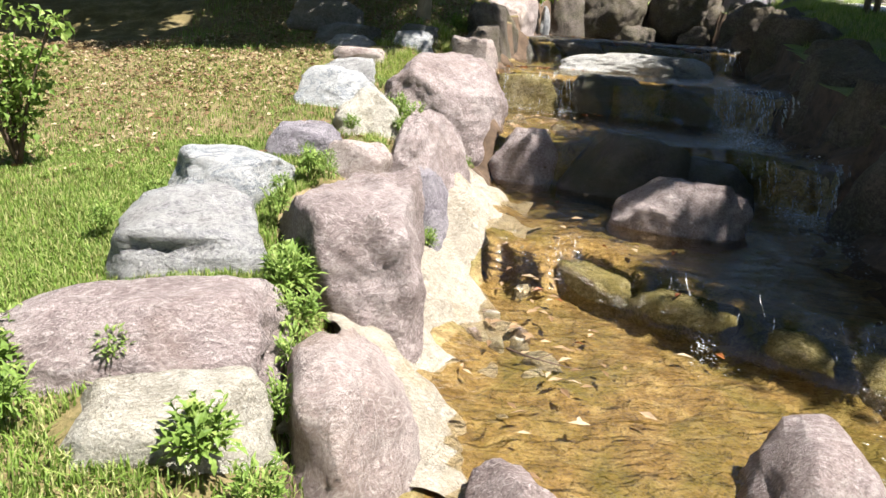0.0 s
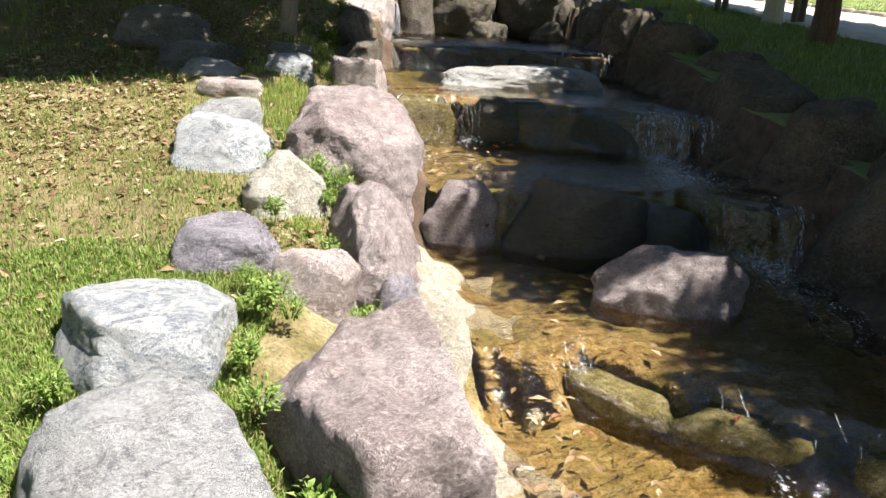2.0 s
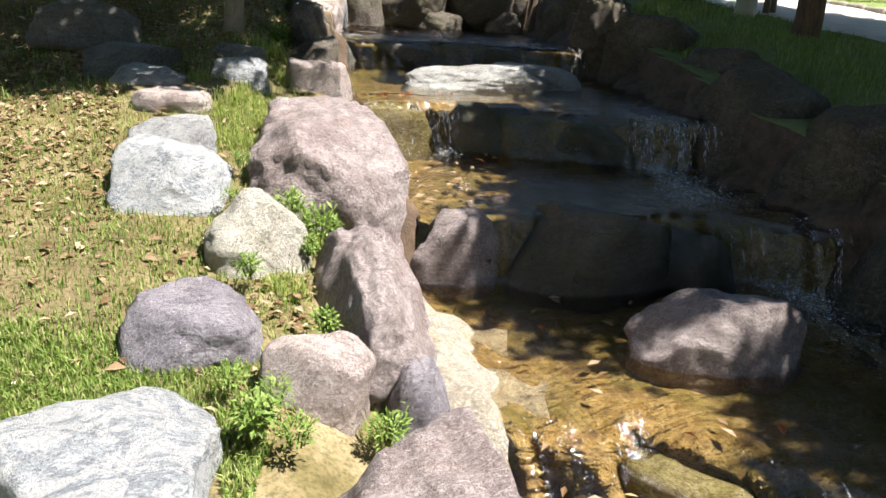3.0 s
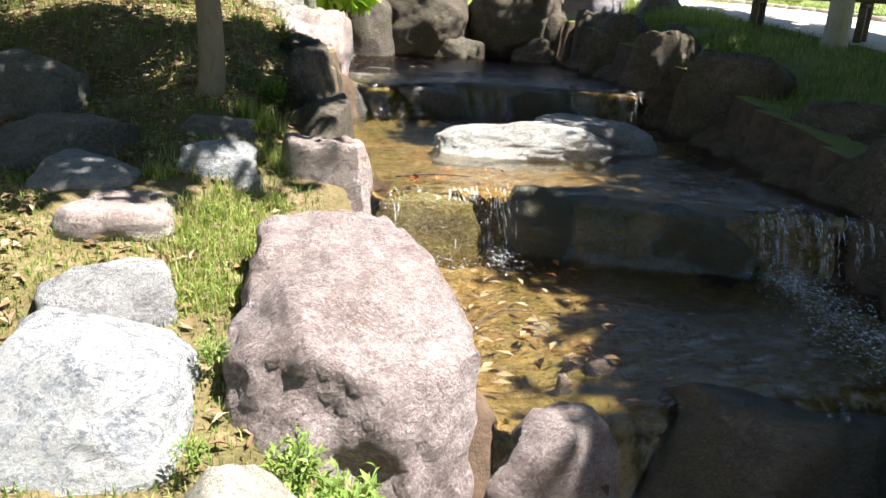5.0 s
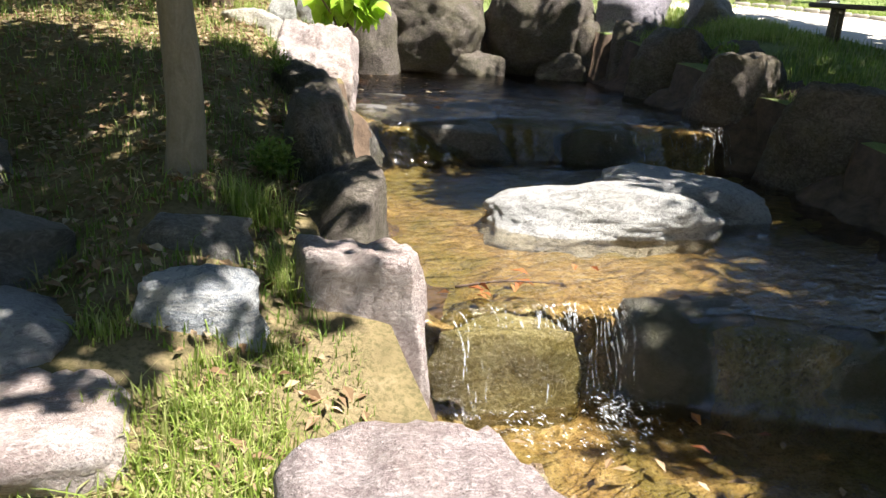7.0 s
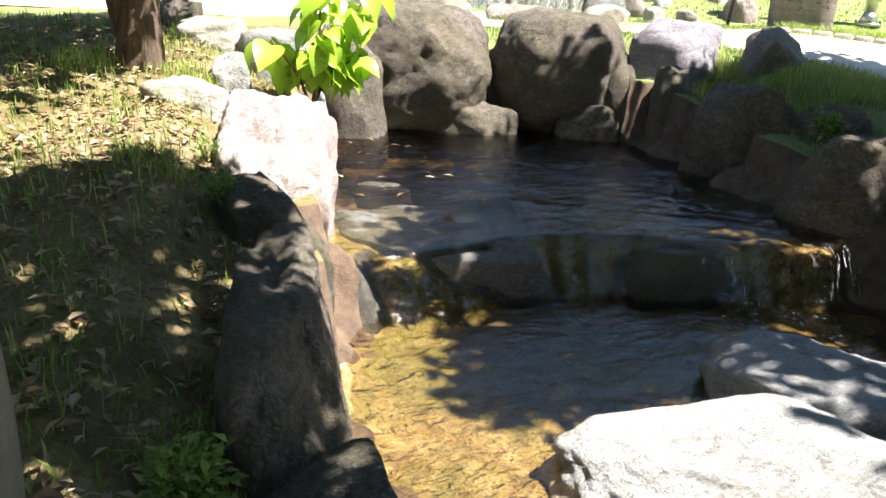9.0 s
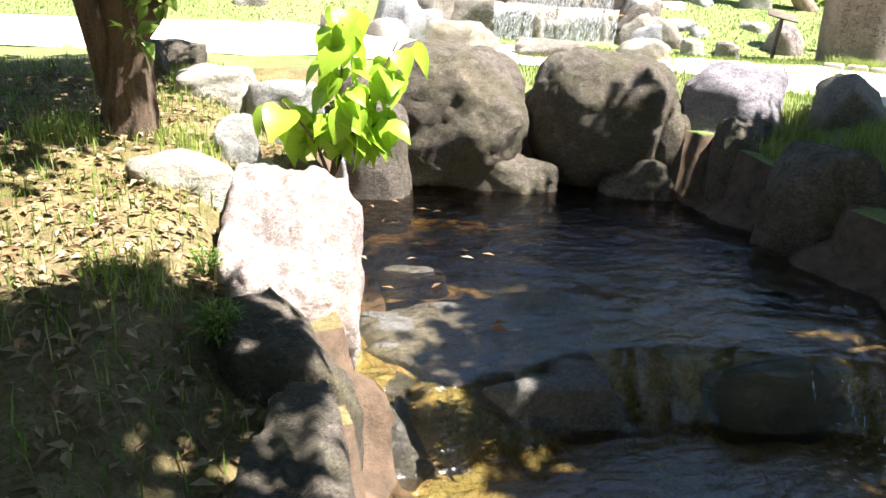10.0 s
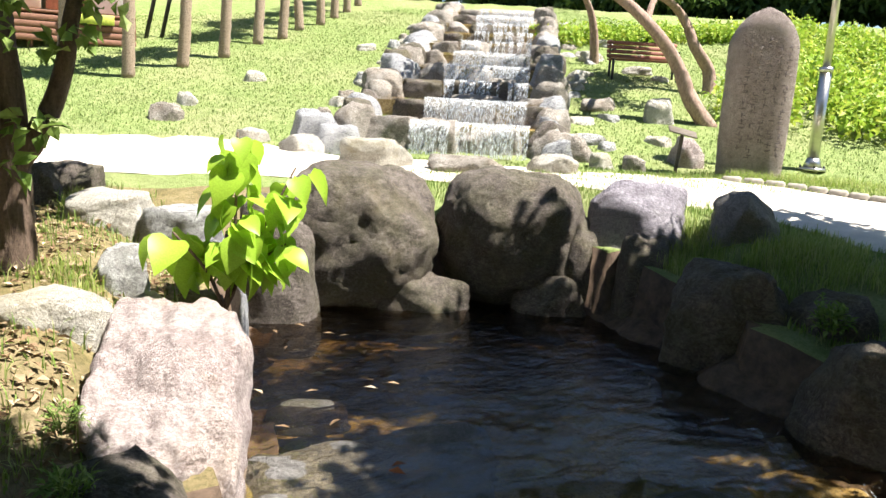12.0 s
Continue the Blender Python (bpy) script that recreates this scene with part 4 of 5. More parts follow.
# stones between the pool and the cascade
rock(4.40, 17.65, 2.15, 2.57, 0.89, 0.60, -30, "pale", 90, "long pale boulder at the cascade's foot", 0.6, name="edge_stone", category="stone")
rock(5.41, 17.06, 2.15, 2.42, 1.00, 0.67, -30, "cascade", 91, "low brown boulder at the cascade's foot", 0.6, name="edge_stone", category="stone")
rock(6.62, 16.96, 2.15, 2.46, 0.67, 0.45, -35, "pale", 92, "pale boulder on the path's verge", 0.6, name="edge_stone", category="stone")
rock(8.15, 17.73, 2.15, 2.44, 0.37, 0.30, -35, "pale", 93, "pale boulder on the path's verge", 0.6, name="edge_stone", category="stone")
rock(4.62, 20.22, 2.18, 2.83, 0.81, 0.54, -20, "grey", 94, "grey slanting boulder on the lawn's edge", 0.5, name="edge_stone", category="stone")
rock(3.80, 20.71, 2.19, 2.50, 0.53, 0.35, -20, "pale", 95, "pale boulder on the lawn's edge", 0.5, name="edge_stone", category="stone")
rock(2.87, 22.37, 2.43, 2.79, 0.55, 0.37, -20, "cascade", 96, "rounded boulder lying on the lawn", 0.5, name="edge_stone", category="stone")
rock(4.18, 19.57, 2.15, 2.49, 0.63, 0.43, -20, "pale", 97, "pale boulder lying on the lawn", 0.5, name="edge_stone", category="stone")
rock(3.35, 23.20, 2.67, 2.97, 0.38, 0.30, -20, "pale", 98, "pale boulder lying on the lawn", 0.5, name="edge_stone", category="stone")
rock(4.94, 24.58, 3.17, 3.46, 0.52, 0.35, -20, "pale", 99, "pale boulder lying on the lawn", 0.5, name="edge_stone", category="stone")


# ---- stele, sign, lamp, bench, pine ----
def stele():
    t = thing("stone_stele", "tall brown stone stele carved with rows of letters", "monument")
    x, y = 9.7, 16.4
    z = gz(x, y)
    m = pose(x, y, z - 0.15, 0, 0, -38)
    rng = np.random.default_rng(101)
    nz = 34
    verts, faces = [], []
    H, W, D = 2.5, 0.9, 0.4

    def outline(h):
        w = W / 2 * (0.96 + 0.06 * math.sin(h * 2.2)) * (1 if h < 0.8 else math.sqrt(max(0.0, 1 - ((h - 0.8) / 0.2) ** 2)) * 0.75 + 0.25 * (1 - (h - 0.8) / 0.2))
        return max(w, 0.04)

    sides = 28
    for j in range(nz):
        h = j / (nz - 1)
        w = outline(h)
        d = D / 2 * (1 if h < 0.9 else 1 - 0.6 * ((h - 0.9) / 0.1) ** 2)
        for k in range(sides):
            th = 2 * math.pi * k / sides
            cx, cy = math.cos(th), math.sin(th)
            e = 4.0
            r = (abs(cx) ** e + abs(cy) ** e) ** (-1 / e)
            n = 1 + 0.02 * noise.noise(Vector((cx * 2, cy * 2, h * 6)))
            verts.append(tuple(m @ Vector((cx * r * w * n, cy * r * d * n, h * H))))
    for j in range(nz - 1):
        for k in range(sides):
            k2 = (k + 1) % sides
            faces.append([j * sides + k, j * sides + k2, (j + 1) * sides + k2, (j + 1) * sides + k])
    faces.append([(nz - 1) * sides + k for k in range(sides)])
    mesh_object("slab", verts, faces, M_STELE, t)
    for c in range(5):
        bm = bmesh.new()
        zz = 2.05 - 0.12 * (c % 2)
        while zz > 0.45 + 0.1 * c % 0.3:
            if rng.random() < 0.86:
                cx = 0.3 - c * 0.13
                for _ in range(3):
                    b2 = Matrix.Translation((cx + rng.uniform(-0.025, 0.025), -D / 2 - 0.004, zz + rng.uniform(-0.025, 0.025)))
                    hz = rng.random() < 0.5
                    bmesh.ops.create_cube(bm, size=1, matrix=m @ b2 @ Matrix.Diagonal((0.055 if hz else 0.012, 0.014, 0.012 if hz else 0.055, 1)))
            zz -= 0.085
        tagged(part("letter_column", bm, M_CARVE, t), kind="stuff")


stele()
rock(9.53, 17.38, 2.19, 2.74, 0.52, 0.35, -40, "pink", 103, "rounded pinkish stone beside the stele", 0.4, name="boulder")


def wooden_sign():
    t = thing("wooden_sign", "small leaning wooden sign on a thin stake", "sign")
    z = gz(9.05, 17.15)
    m = pose(9.05, 17.15, z, -6, 6, -35)
    part("stake", box_bm(0.05, 0.05, 0.65, m @ Matrix.Translation((0, 0, 0.28))), M_DARKWOOD, t)
    part("board", box_bm(0.42, 0.22, 0.025, m @ pose(0, 0, 0.61, 28, 6, 0)), M_DARKWOOD, t)


wooden_sign()


def lamp_post():
    t = thing("lamp_post", "brushed steel lamp post with a flared base", "lamp post")
    x, y = 11.3, 16.5
    z = gz(x, y)
    plate = part("base_plate", rod_bm(0.2, 0.2, 0.04, pose(x, y, z)), M_STEEL, t)
    for k in range(4):
        part("bolt", rod_bm(0.018, 0.016, 0.04, pose(x + 0.17 * math.cos(k * 1.571 + 0.8), y + 0.17 * math.sin(k * 1.571 + 0.8), z + 0.038), 6), M_IRON, plate)
    part("base_flare", rod_bm(0.15, 0.09, 0.16, pose(x, y, z + 0.03)), M_STEEL, t)
    part("lower_pole", rod_bm(0.085, 0.085, 1.35, pose(x, y, z + 0.15)), M_STEEL, t)
    part("collar", rod_bm(0.105, 0.1, 0.07, pose(x, y, z + 1.48)), M_STEEL, t)
    part("upper_pole", rod_bm(0.058, 0.05, 2.6, pose(x, y, z + 1.5)), M_STEEL, t)
    part("lantern", rod_bm(0.12, 0.2, 0.35, pose(x, y, z + 4.1)), M_IRON, t)


lamp_post()


def park_bench():
    t = thing("park_bench", "red-brown slatted park bench with dark iron legs", "bench")
    x, y = 13.1, 22.2
    m = pose(x, y, gz(x, y), 0, 0, -30)
    for k in range(4):
        part("seat_slat", box_bm(1.6, 0.085, 0.035, m @ Matrix.Translation((0, -0.15 + 0.1 * k, 0.43))), M_REDWOOD, t)
    for k in range(4):
        part("back_slat", box_bm(1.6, 0.03, 0.085, m @ pose(0, 0.24 + 0.03 * k, 0.52 + 0.1 * k, -14, 0, 0)), M_REDWOOD, t)
    for sx in (-0.72, 0.72):
        for sy in (-0.17, 0.2):
            part("leg", box_bm(0.05, 0.05, 0.45, m @ Matrix.Translation((sx, sy, 0.2))), M_IRON, t)
        part("back_upright", box_bm(0.05, 0.04, 0.5, m @ pose(sx, 0.3, 0.64, -14, 0, 0)), M_IRON, t)
        part("armrest", box_bm(0.05, 0.42, 0.035, m @ Matrix.Translation((sx, 0, 0.63))), M_IRON, t)


park_bench()


def bent_pine():
    t = thing("pine_tree", "bent red-barked pine with several sprawling trunks", "tree")
    b = (11.75, 18.95)
    z = gz(*b)
    limb("trunk", [(b[0], b[1], z - 0.1), (b[0] - 0.35, b[1] + 0.2, z + 0.4), (b[0] - 0.6, b[1] + 0.45, z + 1.1), (b[0] - 1.1, b[1] + 0.75, z + 1.75), (b[0] - 1.75, b[1] + 1.3, z + 2.35), (b[0] - 2.7, b[1] + 1.9, z + 2.6)], 0.16, 0.07, M_PINE, t, 111, 12, 0.06)
    limb("trunk", [(13.7, 20.8, gz(13.7, 20.8) - 0.1), (13.7, 20.85, z + 1.1), (13.35, 21.0, z + 1.6), (13.2, 21.2, z + 2.1), (12.7, 21.3, z + 2.5), (11.6, 21.5, z + 2.75)], 0.15, 0.06, M_PINE, t, 112, 12, 0.06)
    limb("trunk", [(13.2, 24.0, gz(13.2, 24.0) - 0.1), (13.0, 23.9, z + 2.1), (12.7, 23.9, z + 2.7), (11.9, 23.7, z + 3.3)], 0.12, 0.05, M_PINE, t, 113, 10, 0.06)
    limb("branch", [(b[0] - 1.1, b[1] + 0.75, z + 1.75), (b[0] - 0.7, b[1] + 1.0, z + 2.25), (b[0] - 0.2, b[1] + 1.2, z + 2.4), (b[0] + 0.9, b[1] + 1.3, z + 2.5)], 0.07, 0.03, M_PINE, t, 114, 8, 0.06)
    limb("branch", [(b[0] - 1.6, b[1] + 1.2, z + 2.25), (b[0] - 2.0, b[1] + 1.0, z + 2.45), (b[0] - 2.9, b[1] + 0.9, z + 2.5)], 0.05, 0.02, M_PINE, t, 115, 8, 0.06)
    rng = np.random.default_rng(116)
    crown("crown", clump_field(rng, 8.8, 13.8, 19.6, 22.4, z + 2.85, z + 3.9, 30, (0.35, 0.7)), 6500, M_NEEDLE, t, 117, 0.13)


bent_pine()
rock(10.96, 19.44, 2.81, 3.35, 0.62, 0.42, -30, "pale", 104, "pale rounded boulder under the bent pine", 0.5, name="boulder")


# ---- palms, tent, woods ----
def palm(x, y, h, seed):
    t = thing("palm_tree", "slender palm with a rough fibrous trunk on the lawn", "tree", group="row of palms on the lawn")
    z = gz(x, y)
    rng = np.random.default_rng(seed)
    dx, dy = rng.uniform(-0.08, 0.08, 2)
    pts = [(x + dx * k / 8, y + dy * k / 8, z - 0.05 + h * k / 24) for k in range(25)]
    rad = [0.105 * (1.15 - 0.35 * k / 24) * (1 + 0.1 * (k % 2)) for k in range(25)]
    v, f = tube(pts, rad, 10, 0.05, seed)
    mesh_object("trunk", v, f, M_PALM, t)
    n = 110
    top = np.array(pts[-1])
    a = rng.uniform(0, 6.28, n)
    e = rng.uniform(-0.4, 1.2, n)
    way = np.stack([np.cos(a) * np.cos(e), np.sin(a) * np.cos(e), np.sin(e)], 1)
    stuff_leaves("frond_crown", top + way * 0.1, way, np.tile((0, 0, 1.0), (n, 1)) + rng.normal(size=(n, 3)) * 0.2, rng.uniform(0.5, 0.9, n), rng.uniform(0.08, 0.16, n), M_CROWN, t, 0.2, 0.35)


for k, (x, y, h) in enumerate([(1.6, 26.0, 3.6), (2.7, 25.4, 3.4), (3.85, 26.0, 3.5), (4.9, 26.8, 3.4), (6.05, 28.1, 3.4), (6.85, 28.7, 3.3), (7.7, 29.8, 3.3), (8.6, 30.6, 3.3), (9.4, 31.6, 3.2), (10.3, 32.8, 3.2), (11.2, 34.0, 3.2)]):
    palm(x, y, h, 120 + k)


def tent():
    t = thing("glamping_tent", "cream canvas tent on a brown timber deck", "tent")
    m = pose(0.5, 31.5, gz(3.0, 28.8) - 0.12, 0, 0, -8)
    for k in range(4):
        part("deck_board", box_bm(6.4, 0.05, 0.13, m @ Matrix.Translation((0, -2.6, 0.12 + 0.145 * k)), 0.01), M_DECK, t)
    part("deck_floor", box_bm(6.4, 5.2, 0.06, m @ Matrix.Translation((0, 0, 0.7)), 0.01), M_DECK, t)
    for k in range(7):
        part("deck_post", box_bm(0.12, 0.12, 1.4, m @ Matrix.Translation((-3 + k, -2.4, 0.0))), M_DECK, t)
    for a, b in ((-2.0, 2.2), (0.35, 1.6)):
        part("canvas_wall", box_bm(b, 0.08, 2.4, m @ Matrix.Translation((a, -1.3, 2.05)), 0.02), M_CANVAS, t)
    part("terracotta_panel", box_bm(0.9, 0.08, 2.3, m @ Matrix.Translation((1.7, -1.3, 2.0)), 0.02), M_TERRA, t)
    part("white_door", box_bm(0.7, 0.08, 2.3, m @ Matrix.Translation((2.6, -1.3, 2.0)), 0.02), M_WHITE, t)
    part("back_wall", box_bm(6.0, 0.08, 2.4, m @ Matrix.Translation((0, 2.3, 2.05)), 0.02), M_CANVAS, t)
    part("side_wall", box_bm(0.08, 3.6, 2.4, m @ Matrix.Translation((-3, 0.5, 2.05)), 0.02), M_CANVAS, t)
    part("side_wall", box_bm(0.08, 3.6, 2.4, m @ Matrix.Translation((3, 0.5, 2.05)), 0.02), M_CANVAS, t)
    bm = bmesh.new()
    vs = [bm.verts.new(m @ Vector(p)) for p in ((-3.3, -1.6, 3.2), (3.3, -1.6, 3.2), (3.3, 2.6, 3.2), (-3.3, 2.6, 3.2), (-2.6, 0.5, 4.8), (2.6, 0.5, 4.8))]
    for f in ((0, 1, 5, 4), (1, 2, 5), (2, 3, 4, 5), (3, 0, 4), (3, 2, 1, 0)):
        bm.faces.new([vs[i] for i in f])
    part("canvas_roof", bm, M_CANVAS, t)
    part("notice_board", box_bm(1.1, 0.05, 0.22, m @ Matrix.Translation((2.2, -2.66, 0.6))), M_SIGN, t, "yellow-green notice board")
    for k in (3.4, 3.75):
        part("dark_pole", rod_bm(0.05, 0.05, 2.8, m @ pose(k, -1.6, 0.2, 0, 12, 0), 8), M_IRON, t)


tent()


def wood_tree(x, y, h, seed):
    t = thing("tree", "dark leafy tree of the woodland edge", "tree", group="woodland edge behind the lawn")
    z = gz(x, y)
    rng = np.random.default_rng(seed)
    limb("trunk", [(x, y, z - 0.2), (x + rng.uniform(-0.2, 0.2), y, z + h * 0.3), (x, y, z + h * 0.8)], 0.2, 0.08, M_BARK, t, seed, 8, 0.05, 4)
    cl = []
    for k in range(16):
        a, r = rng.uniform(0, 6.28), rng.uniform(0.2, 1.0) * h * 0.3
        zz = z + h * rng.uniform(0.16, 1.0)
        cl.append((x + r * math.cos(a), y + r * math.sin(a), zz, rng.uniform(0.11, 0.19) * h))
    crown("crown", cl, 2600, M_DARKCROWN, t, seed + 1, 0.42)


rngw = np.random.default_rng(131)
for k in range(18):
    f = k / 14
    wood_tree(27 + 12 * f + rngw.uniform(-1.5, 1.5), 48 - 34 * f + rngw.uniform(-1.5, 1.5), rngw.uniform(4.8, 6.2), 140 + 3 * k)
for k in range(9):
    f = k / 8
    wood_tree(-6 + 33 * f + rngw.uniform(-1.5, 1.5), 45 + 5 * math.sin(f * 3) + rngw.uniform(-1.5, 1.5), rngw.uniform(6, 8.5), 240 + 3 * k)


def shrub_bed(name, label, area, count, material, leaf, height, seed):
    """A bed of leafy shrubs nobody could count."""
    rng = np.random.default_rng(seed)
    (ax, ay), (bx, by), wide = area
    n = 260
    u, v = rng.uniform(0, 1, n), rng.uniform(-0.5, 0.5, n) * wide
    d = np.array([bx - ax, by - ay])
    nrm = np.array([-d[1], d[0]]) / np.hypot(*d)
    px, py = ax + u * d[0] + v * nrm[0], ay + u * d[1] + v * nrm[1]
    pz = ground(px, py)
    hh = height * rng.uniform(0.4, 1.0, n)
    cl = [(x, y, z + h * 0.55, 0.3 + 0.3 * h) for x, y, z, h in zip(px, py, pz, hh)]
    ob = crown(name, cl, count, material, None, seed, leaf)
    return tagged(ob, label, "shrubs", kind="stuff")


shrub_bed("shrubs", "bright green leafy plants in the sun", ((13.5, 16.8), (24, 24.5), 5.5), 15000, M_HEDGE, 0.16, 0.8, 301)
shrub_bed("undergrowth", "dark undergrowth at the woodland edge", ((27, 48), (44, 5), 4.5), 30000, M_DARKCROWN, 0.45, 4.0, 303)
shrub_bed("undergrowth", "dark undergrowth at the woodland edge", ((-8, 47), (28, 48), 4.5), 20000, M_DARKCROWN, 0.45, 5.0, 304)
shrub_bed("hedge", "yellow-green clipped hedge behind the bench", ((13.5, 26.5), (22.5, 25.5), 1.0), 7000, M_HEDGE, 0.14, 0.55, 302)


# ---- falling and broken water in the stream ----
def falls(name, label, spots, seed):
    """White strands down a step: (step index, x from, x to, count, width)."""
    rng = np.random.default_rng(seed)
    fv, ff = [], []
    for k, x0, x1, n, wide in spots:
        line, lo, hi = STEPS[k]
        for _ in range(n):
            x = rng.uniform(x0, x1)
            y = float(line(x)) + rng.uniform(-0.03, 0.03)
            w = wide * rng.uniform(0.4, 1.3)
            ta, tb = sorted(rng.uniform(0, 1, 2))
            tb = min(1.0, max(tb, ta + 0.3))
            for j in range(6):
                t = ta + (tb - ta) * j / 5
                off = 0.02 - 0.2 * t ** 0.55 - 0.02
                for sg in (-0.5, 0.5):
                    fv.append((x + sg * w * (1 + 0.3 * t) + 0.01 * math.sin(9 * t + x * 40), y + off, hi + 0.025 - (hi - lo) * t ** 1.5))
            b = len(fv) - 12
            ff += [[b + 2 * j, b + 2 * j + 1, b + 2 * j + 3, b + 2 * j + 2] for j in range(5)]
    return tagged(mesh_object(name, fv, ff, M_FOAM), label, "waterfall", kind="stuff")


falls("waterfall", "thin white strands of water over the lowest step", [(0, 0.55, 1.0, 4, 0.006), (0, 1.3, 2.7, 18, 0.008)], 401)
falls("waterfall", "white water rushing over the stream's second step", [(1, 2.6, 3.3, 28, 0.014), (1, 1.95, 2.05, 8, 0.012)], 402)
falls("waterfall", "thin strands of water over the mossy step", [(2, 0.72, 1.38, 70, 0.005), (2, 1.4, 1.52, 18, 0.007), (2, 2.75, 3.5, 70, 0.014)], 403)
falls("waterfall", "dark overflow with thin white strands at the pool's lip", [(3, 3.05, 4.2, 50, 0.007)], 404)


def foam(name, label, lines, seed):
    """Broken white water: small flat lens-shaped flecks on the surface."""
    rng = np.random.default_rng(seed)
    pos, ln = [], []
    for x0, y0, x1, y1, wide, n in lines:
        n = int(n * 2.2)
        u = rng.uniform(0, 1, n) ** 1.3
        v = rng.normal(0, 0.4, n) * wide * (0.5 + u)
        x, y = x0 + (x1 - x0) * u + v, y0 + (y1 - y0) * u + rng.normal(0, 0.25, n) * wide
        z = water_level(x, y) + 0.008 + np.abs(rng.normal(0, 0.03, n)) * (1 - u) ** 2
        pos.append(np.stack([x, y, z], 1))
        ln.append(rng.uniform(0.008, 0.03, n) * (1.1 - 0.5 * u))
    pos, ln = np.concatenate(pos), np.concatenate(ln)
    n = len(pos)
    a = rng.normal(0, 0.6, n) - 1.2
    way = np.stack([np.cos(a), np.sin(a), rng.normal(0, 0.15, n)], 1)
    ob = stuff_leaves(name, pos, way, np.tile((0, 0, 1.0), (n, 1)) + rng.normal(0, 0.3, (n, 3)), ln * 1.5, ln * 0.4, M_FALL, None, 0.1, 0.05)
    return tagged(ob, label, "foam", kind="stuff")


foam("foam", "white foam flecks below the small waterfalls", [
    (2.85, 5.85, 2.6, 4.4, 0.35, 800), (2.95, 6.0, 2.9, 5.6, 0.35, 260), (2.2, 3.1, 1.9, 2.2, 0.2, 170), (1.5, 3.8, 1.4, 3.4, 0.15, 40),
    (3.0, 7.75, 2.75, 6.5, 0.4, 1700), (2.75, 6.9, 2.6, 6.2, 0.5, 500), (2.5, 3.1, 2.2, 1.8, 0.25, 260), (1.44, 8.5, 1.3, 8.2, 0.22, 160), (0.95, 8.5, 1.0, 8.3, 0.3, 60), (3.5, 11.0, 3.3, 10.2, 0.6, 120)], 411)


def glints(name, label, spots, seed):
    """Fine white flecks on the faces of the steps: painted sun sparkle and broken drops."""
    rng = np.random.default_rng(seed)
    pos = []
    for k, x0, x1, n in spots:
        x = rng.uniform(x0, x1, n)
        y = STEPS[k][0](x) - rng.uniform(-0.03, 0.2, n)
        pos.append(np.stack([x, y, water_level(x, y) + rng.uniform(0.01, 0.03, n)], 1))
    pos = np.concatenate(pos)
    n = len(pos)
    way = np.stack([rng.normal(0, 0.25, n), -np.ones(n), -1.2 + rng.normal(0, 0.5, n)], 1)
    ln = rng.uniform(0.005, 0.02, n)
    return tagged(stuff_leaves(name, pos, way, rng.normal(0, 0.4, (n, 3)) + np.array([0, -0.6, 1.0]), ln, ln * 0.4, M_FOAM, None, 0.1, 0.05), label, "foam", kind="stuff")


# sparkle of the running water put in as small white flecks
glints("droplets", "fine white flecks for sun glints and drops on the wet step faces", [(0, 0.45, 1.0, 160), (0, 1.3, 1.6, 110), (0, 1.9, 2.6, 160), (2, 0.7, 1.4, 420), (2, 1.5, 2.3, 120), (2, 2.7, 3.5, 1100), (1, 2.5, 3.2, 500), (3, 2.9, 4.2, 160)], 421)


# ---- grass, litter and weeds ----
def clear_of_rocks(x, y, shrink=0.86):
    ok = np.ones(len(x), bool)
    for cx, cy, rx, ry, yaw in ROCK_SPOTS:
        c, s = math.cos(yaw), math.sin(yaw)
        dx, dy = x - cx, y - cy
        u, v = dx * c + dy * s, -dx * s + dy * c
        ok &= (u / (rx * shrink)) ** 2 + (v / (ry * shrink)) ** 2 > 1
    return ok


def field(rng, n, x0, x1, y0, y1, keep):
    x, y = rng.uniform(x0, x1, n), rng.uniform(y0, y1, n)
    k = clear_of_rocks(x, y) & ~in_stream(x, y, 0.36) & keep(x, y, rng.uniform(0, 1, n))
    x, y = x[k], y[k]
    return np.stack([x, y, ground_height(x, y)], 1)


def patch(x, y, f=1.0):
    return 0.5 + 0.5 * wobble(x * 1.3 + 4, y * 1.3, f)


rngg = np.random.default_rng(501)
# near lawn: thick green turf low on the bank, thin and dry higher up
turf = field(rngg, 300000, -7.5, 0.4, -4.0, 9.5, lambda x, y, r: r < smooth(x, -7.5, -3.8) * (0.25 + 0.75 * smooth(y, -3.0, 1.2)) * np.clip(1.15 - 0.1 * (y - 2.4) + 0.5 * (patch(x, y, 1.4) - 0.5) - 0.05 * np.clip(-x - 1.5, 0, 4) * (y > 4), 0.12, 1))
thick = field(rngg, 150000, -3.4, -0.7, 1.2, 5.6, lambda x, y, r: r < smooth(x, -3.4, -2.2) * smooth(y, 1.2, 2.0) * np.clip(0.95 - 0.18 * np.clip(y - 3.6, 0, 9) + 1.1 * (patch(x, y, 2.1) - 0.5), 0.05, 1))
turf = np.concatenate([turf, thick])
n = len(turf)
tagged(stuff_blades("grass", turf, rngg.uniform(0.018, 0.055, n), rngg.uniform(0.004, 0.008, n), M_GRASS, rngg, 0.6), "short green lawn grass thinning into dry leaves", "grass", kind="stuff")
shade = field(rngg, 30000, -3.5, 1.6, 8.5, 16, lambda x, y, r: r < 0.25 + 0.75 * patch(x, y, 1.8) ** 2)
n = len(shade)
